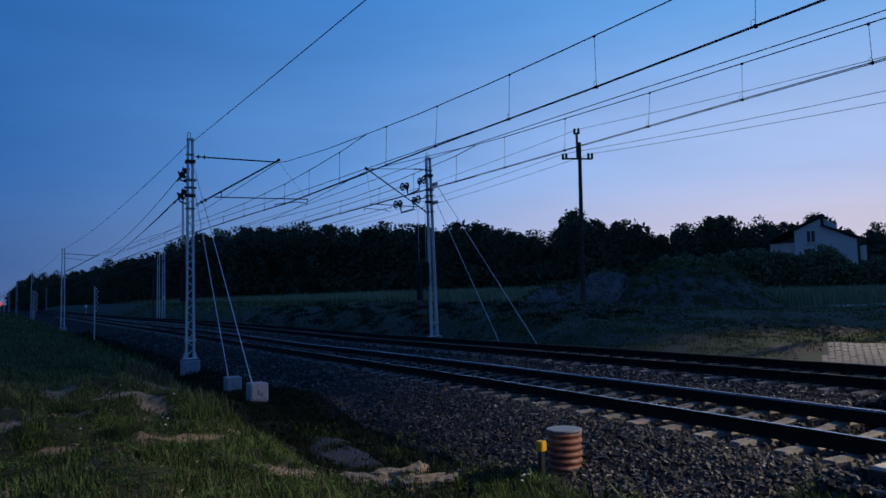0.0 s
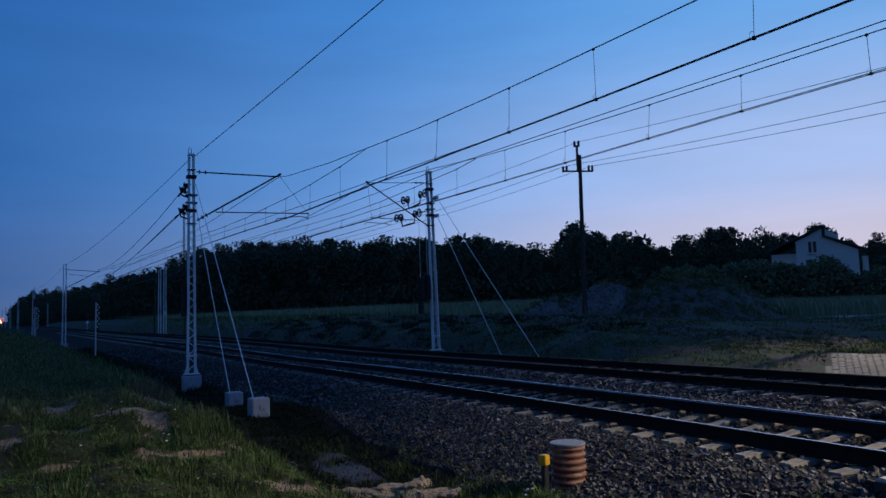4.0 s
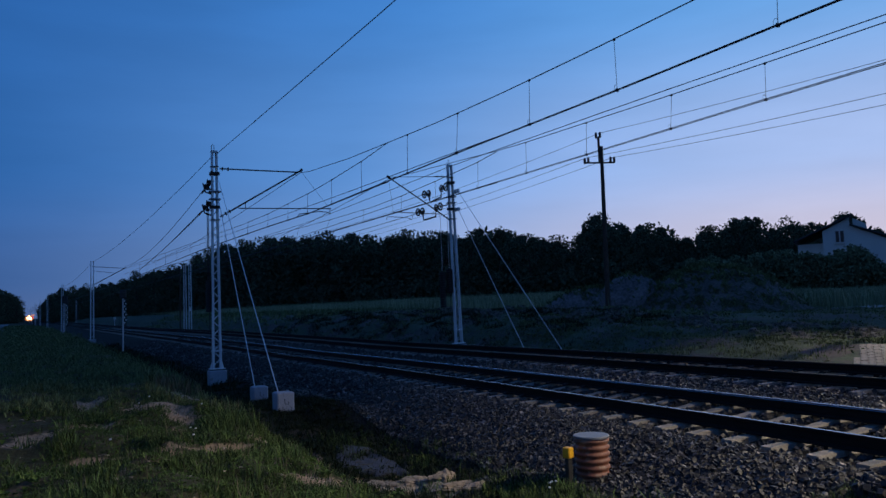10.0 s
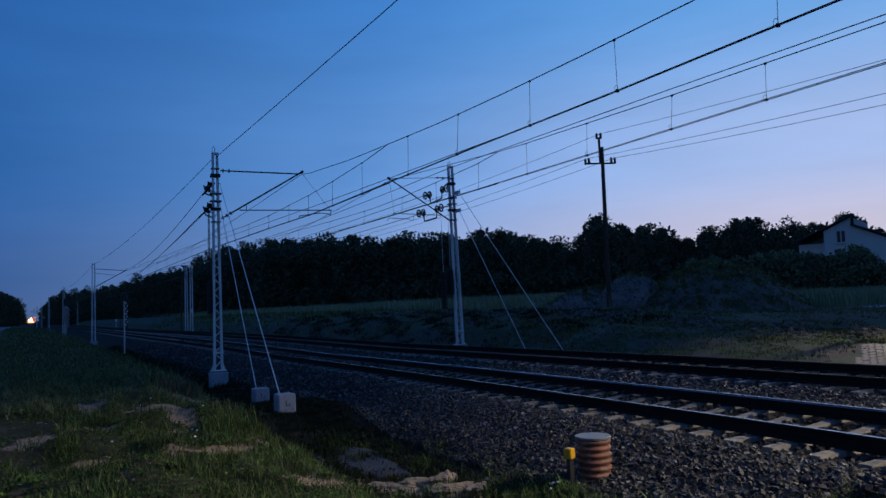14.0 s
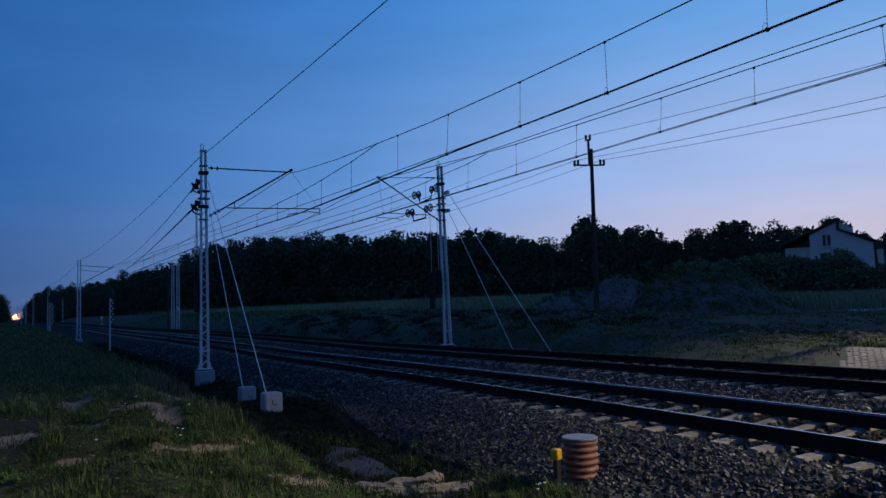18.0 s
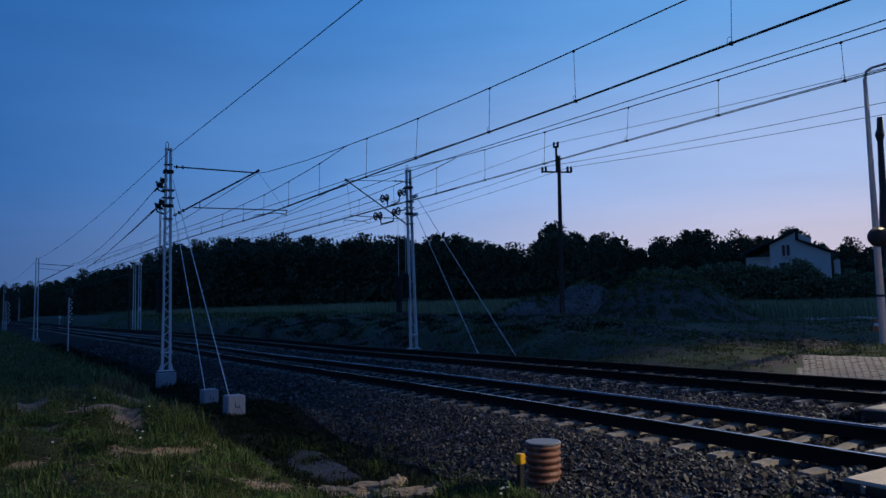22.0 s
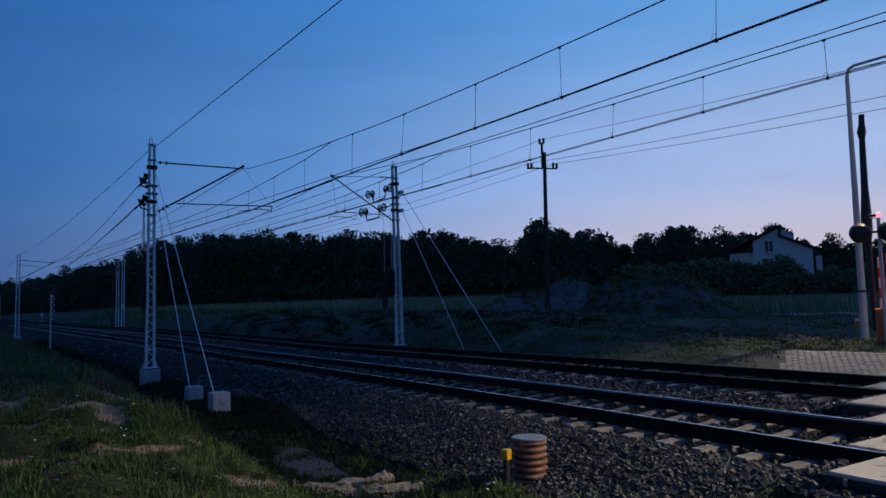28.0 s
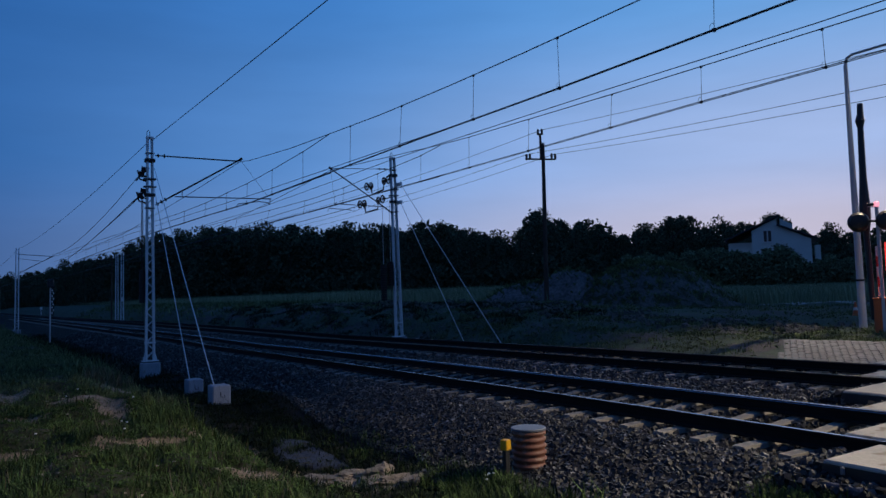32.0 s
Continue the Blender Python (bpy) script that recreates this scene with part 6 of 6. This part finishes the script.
for k in range(11):
    x, y = (rw.uniform(-16, -8), rw.uniform(-8.4, -6.2)) if k < 7 else (rw.uniform(-7.6, -7.1), rw.uniform(-3.6, -3.3))
    t = thing("daisy", (x, y, ground_z(x, y)), "small white wildflower in the grass", "flower", "wildflowers")
    part("stem", Geo().tube([(0, 0, 0), (0.01, 0, 0.13)], 0.003, 4), M_BLADE, t)
    part("blossom", Geo().lathe([(0.004, 0.125), (0.018, 0.135), (0.014, 0.145)], 8), M_WHITE, t)


# pale chips of stone on the bare patches
def chips(n, x0, x1, y0, y1, seed, size):
    r = np.random.RandomState(seed)
    out = []
    while len(out) < n:
        x, y = r.uniform(x0, x1), r.uniform(y0, y1)
        if r.rand() < bare(x, y) * 0.9 + 0.03:
            out.append((x, y, ground_z(x, y)))
    c = np.array(out)
    corner = np.array([(i, j, k) for k in (-1, 1) for j in (-1, 1) for i in (-1, 1)], float)
    quads = np.array([(0, 2, 3, 1), (4, 5, 7, 6), (0, 1, 5, 4), (2, 6, 7, 3), (0, 4, 6, 2), (1, 3, 7, 5)])
    s = size * (0.3 + r.rand(n) ** 2)
    v = corner[None] * (1 + 0.6 * (r.rand(n, 8, 3) - 0.5)) * (s[:, None] * np.stack([0.4 + 0.5 * r.rand(n), 0.4 + 0.5 * r.rand(n), 0.15 + 0.2 * r.rand(n)], -1))[:, None, :]
    a = r.rand(n) * 6.28
    v = np.stack([v[..., 0] * np.cos(a)[:, None] - v[..., 1] * np.sin(a)[:, None], v[..., 0] * np.sin(a)[:, None] + v[..., 1] * np.cos(a)[:, None], v[..., 2]], -1) + c[:, None]
    scatter_mesh("stone_chips", v.reshape(-1, 3), (quads[None] + 8 * np.arange(n)[:, None, None]).reshape(-1, 4), M_CHIP, "pale stone chips strewn on the bare soil", "stones")


chips(2600, -18, -6, -10.5, -5.6, 31, 0.028)
chips(500, -11, -8.4, -4.9, -3.7, 32, 0.05)


def clods(n, seed):
    """Lumps of turned soil along the edge of the raised ground beyond the tracks."""
    r = random.Random(seed)
    g = Geo()
    for _ in range(n):
        x = r.uniform(-52, -15)
        yr = r.gauss(13.6, 1.1) + 0.6 * noise.noise((x * 0.3, 2, 9))
        if yr < 11 or noise.noise((x * 0.5, yr * 0.9, 44)) < -0.15:
            continue
        y, k = line_y(x) + yr, r.uniform(0.05, 0.2)
        pts = [(math.cos(a) * k * r.uniform(0.6, 1.3), math.sin(a) * k * r.uniform(0.6, 1.3)) for a in (0, 1.05, 2.1, 3.14, 4.2, 5.2)]
        z = ground_z(x, y)
        g.add([(x + u, y + w, z - 0.05) for u, w in pts] + [(x + u * 0.6, y + w * 0.6, z + k * r.uniform(0.3, 0.9)) for u, w in pts], [(i, (i + 1) % 6, (i + 1) % 6 + 6, i + 6) for i in range(6)] + [(6, 7, 8, 9, 10, 11)])
    tagged(new("soil_clods", g.mesh("soil_clods", M_HEAP)), "lumps of turned grey soil along the raised ground", "soil", kind="stuff")


clods(2600, 36)


def weeds(spots, name, label, seed, material=None):
    """Low rosettes of broad leaves."""
    r = random.Random(seed)
    g = Geo()
    for x, y, s in spots:
        z = ground_z(x, y)
        for k in range(7):
            a = r.uniform(0, 6.28)
            d, w = Vector((math.cos(a), math.sin(a), 0)), Vector((-math.sin(a), math.cos(a), 0))
            ln, h = s * r.uniform(0.6, 1.2), s * r.uniform(0.2, 0.9)
            p = Vector((x, y, z))
            g.add([p, p + d * ln * 0.45 + w * ln * 0.22 + Vector((0, 0, h * 0.8)), p + d * ln + Vector((0, 0, h * 0.6)), p + d * ln * 0.45 - w * ln * 0.22 + Vector((0, 0, h * 0.8))], [(0, 1, 2, 3)])
    tagged(new(name, g.mesh(name, material or M_WEED)), label, "weeds", kind="stuff")


weeds(grow(1300, -18, -5.2, -9.5, -5.4, 51, on_bank, 0.075), "weeds", "broad-leaved green weeds on the bank", 51)
weeds(grow(6500, -16, -5.2, -8.8, -5.3, 54, on_bank, 0.04), "clover", "low leafy clover matting the bank", 54)
weeds([(-22.3 + 1.6 * math.sin(k * 2.3), -6.9 + 0.4 * math.cos(k * 1.9), 0.13 + 0.05 * math.sin(k)) for k in range(170)], "shrub_growth", "leafy grey-green shrubs on the bank's edge", 58, M_DULL)
blades([(-22.0 + 1.7 * math.sin(k * 1.1), -6.8 + 0.45 * math.cos(k * 2.7), 1.0 + 0.4 * math.sin(k)) for k in range(70)], "shrub_growth", M_DULL, "upright leafy stalks on the bank's edge", "weeds", 82, 8, 0.3, 0.014, 0.1, 0, 0.7)
weeds([(-11.0 + 0.5 * k + 0.2 * math.sin(k * 5), -4.95 + 0.12 * math.cos(k * 3), 0.16 + 0.04 * math.sin(k * 2)) for k in range(7)], "weeds", "bright broad-leaved weeds at the ditch's rim", 59)
weeds(grow(1200, -34, -6, -5.6, -3.3, 52, lambda x, y, yr: 0.7 * (1 - bare(x, y)), 0.13), "weeds", "broad-leaved weeds in the ditch, with shade put into their colour", 52, M_SHADEDARKBLADE)
weeds(grow(2600, -48, -12, 8, 30, 53, lambda x, y, yr: 0.2 + 0.8 * smooth(0.0, 0.3, noise.noise((x * 0.2, y * 0.3, 6))), 0.15), "weeds", "dark weeds on the disturbed ground beyond the tracks", 53, M_DULL)


def motions():
    rows = []
    for s, x in ((0, -760), (8, -720), (16, -680), (24, -640), (32, -600)):
        p = on_line(x, 0)
        rows.append((s, pose(p.x, p.y, p.z, 0, 0, line_dir(x))))
    walk(train, rows)


motions()
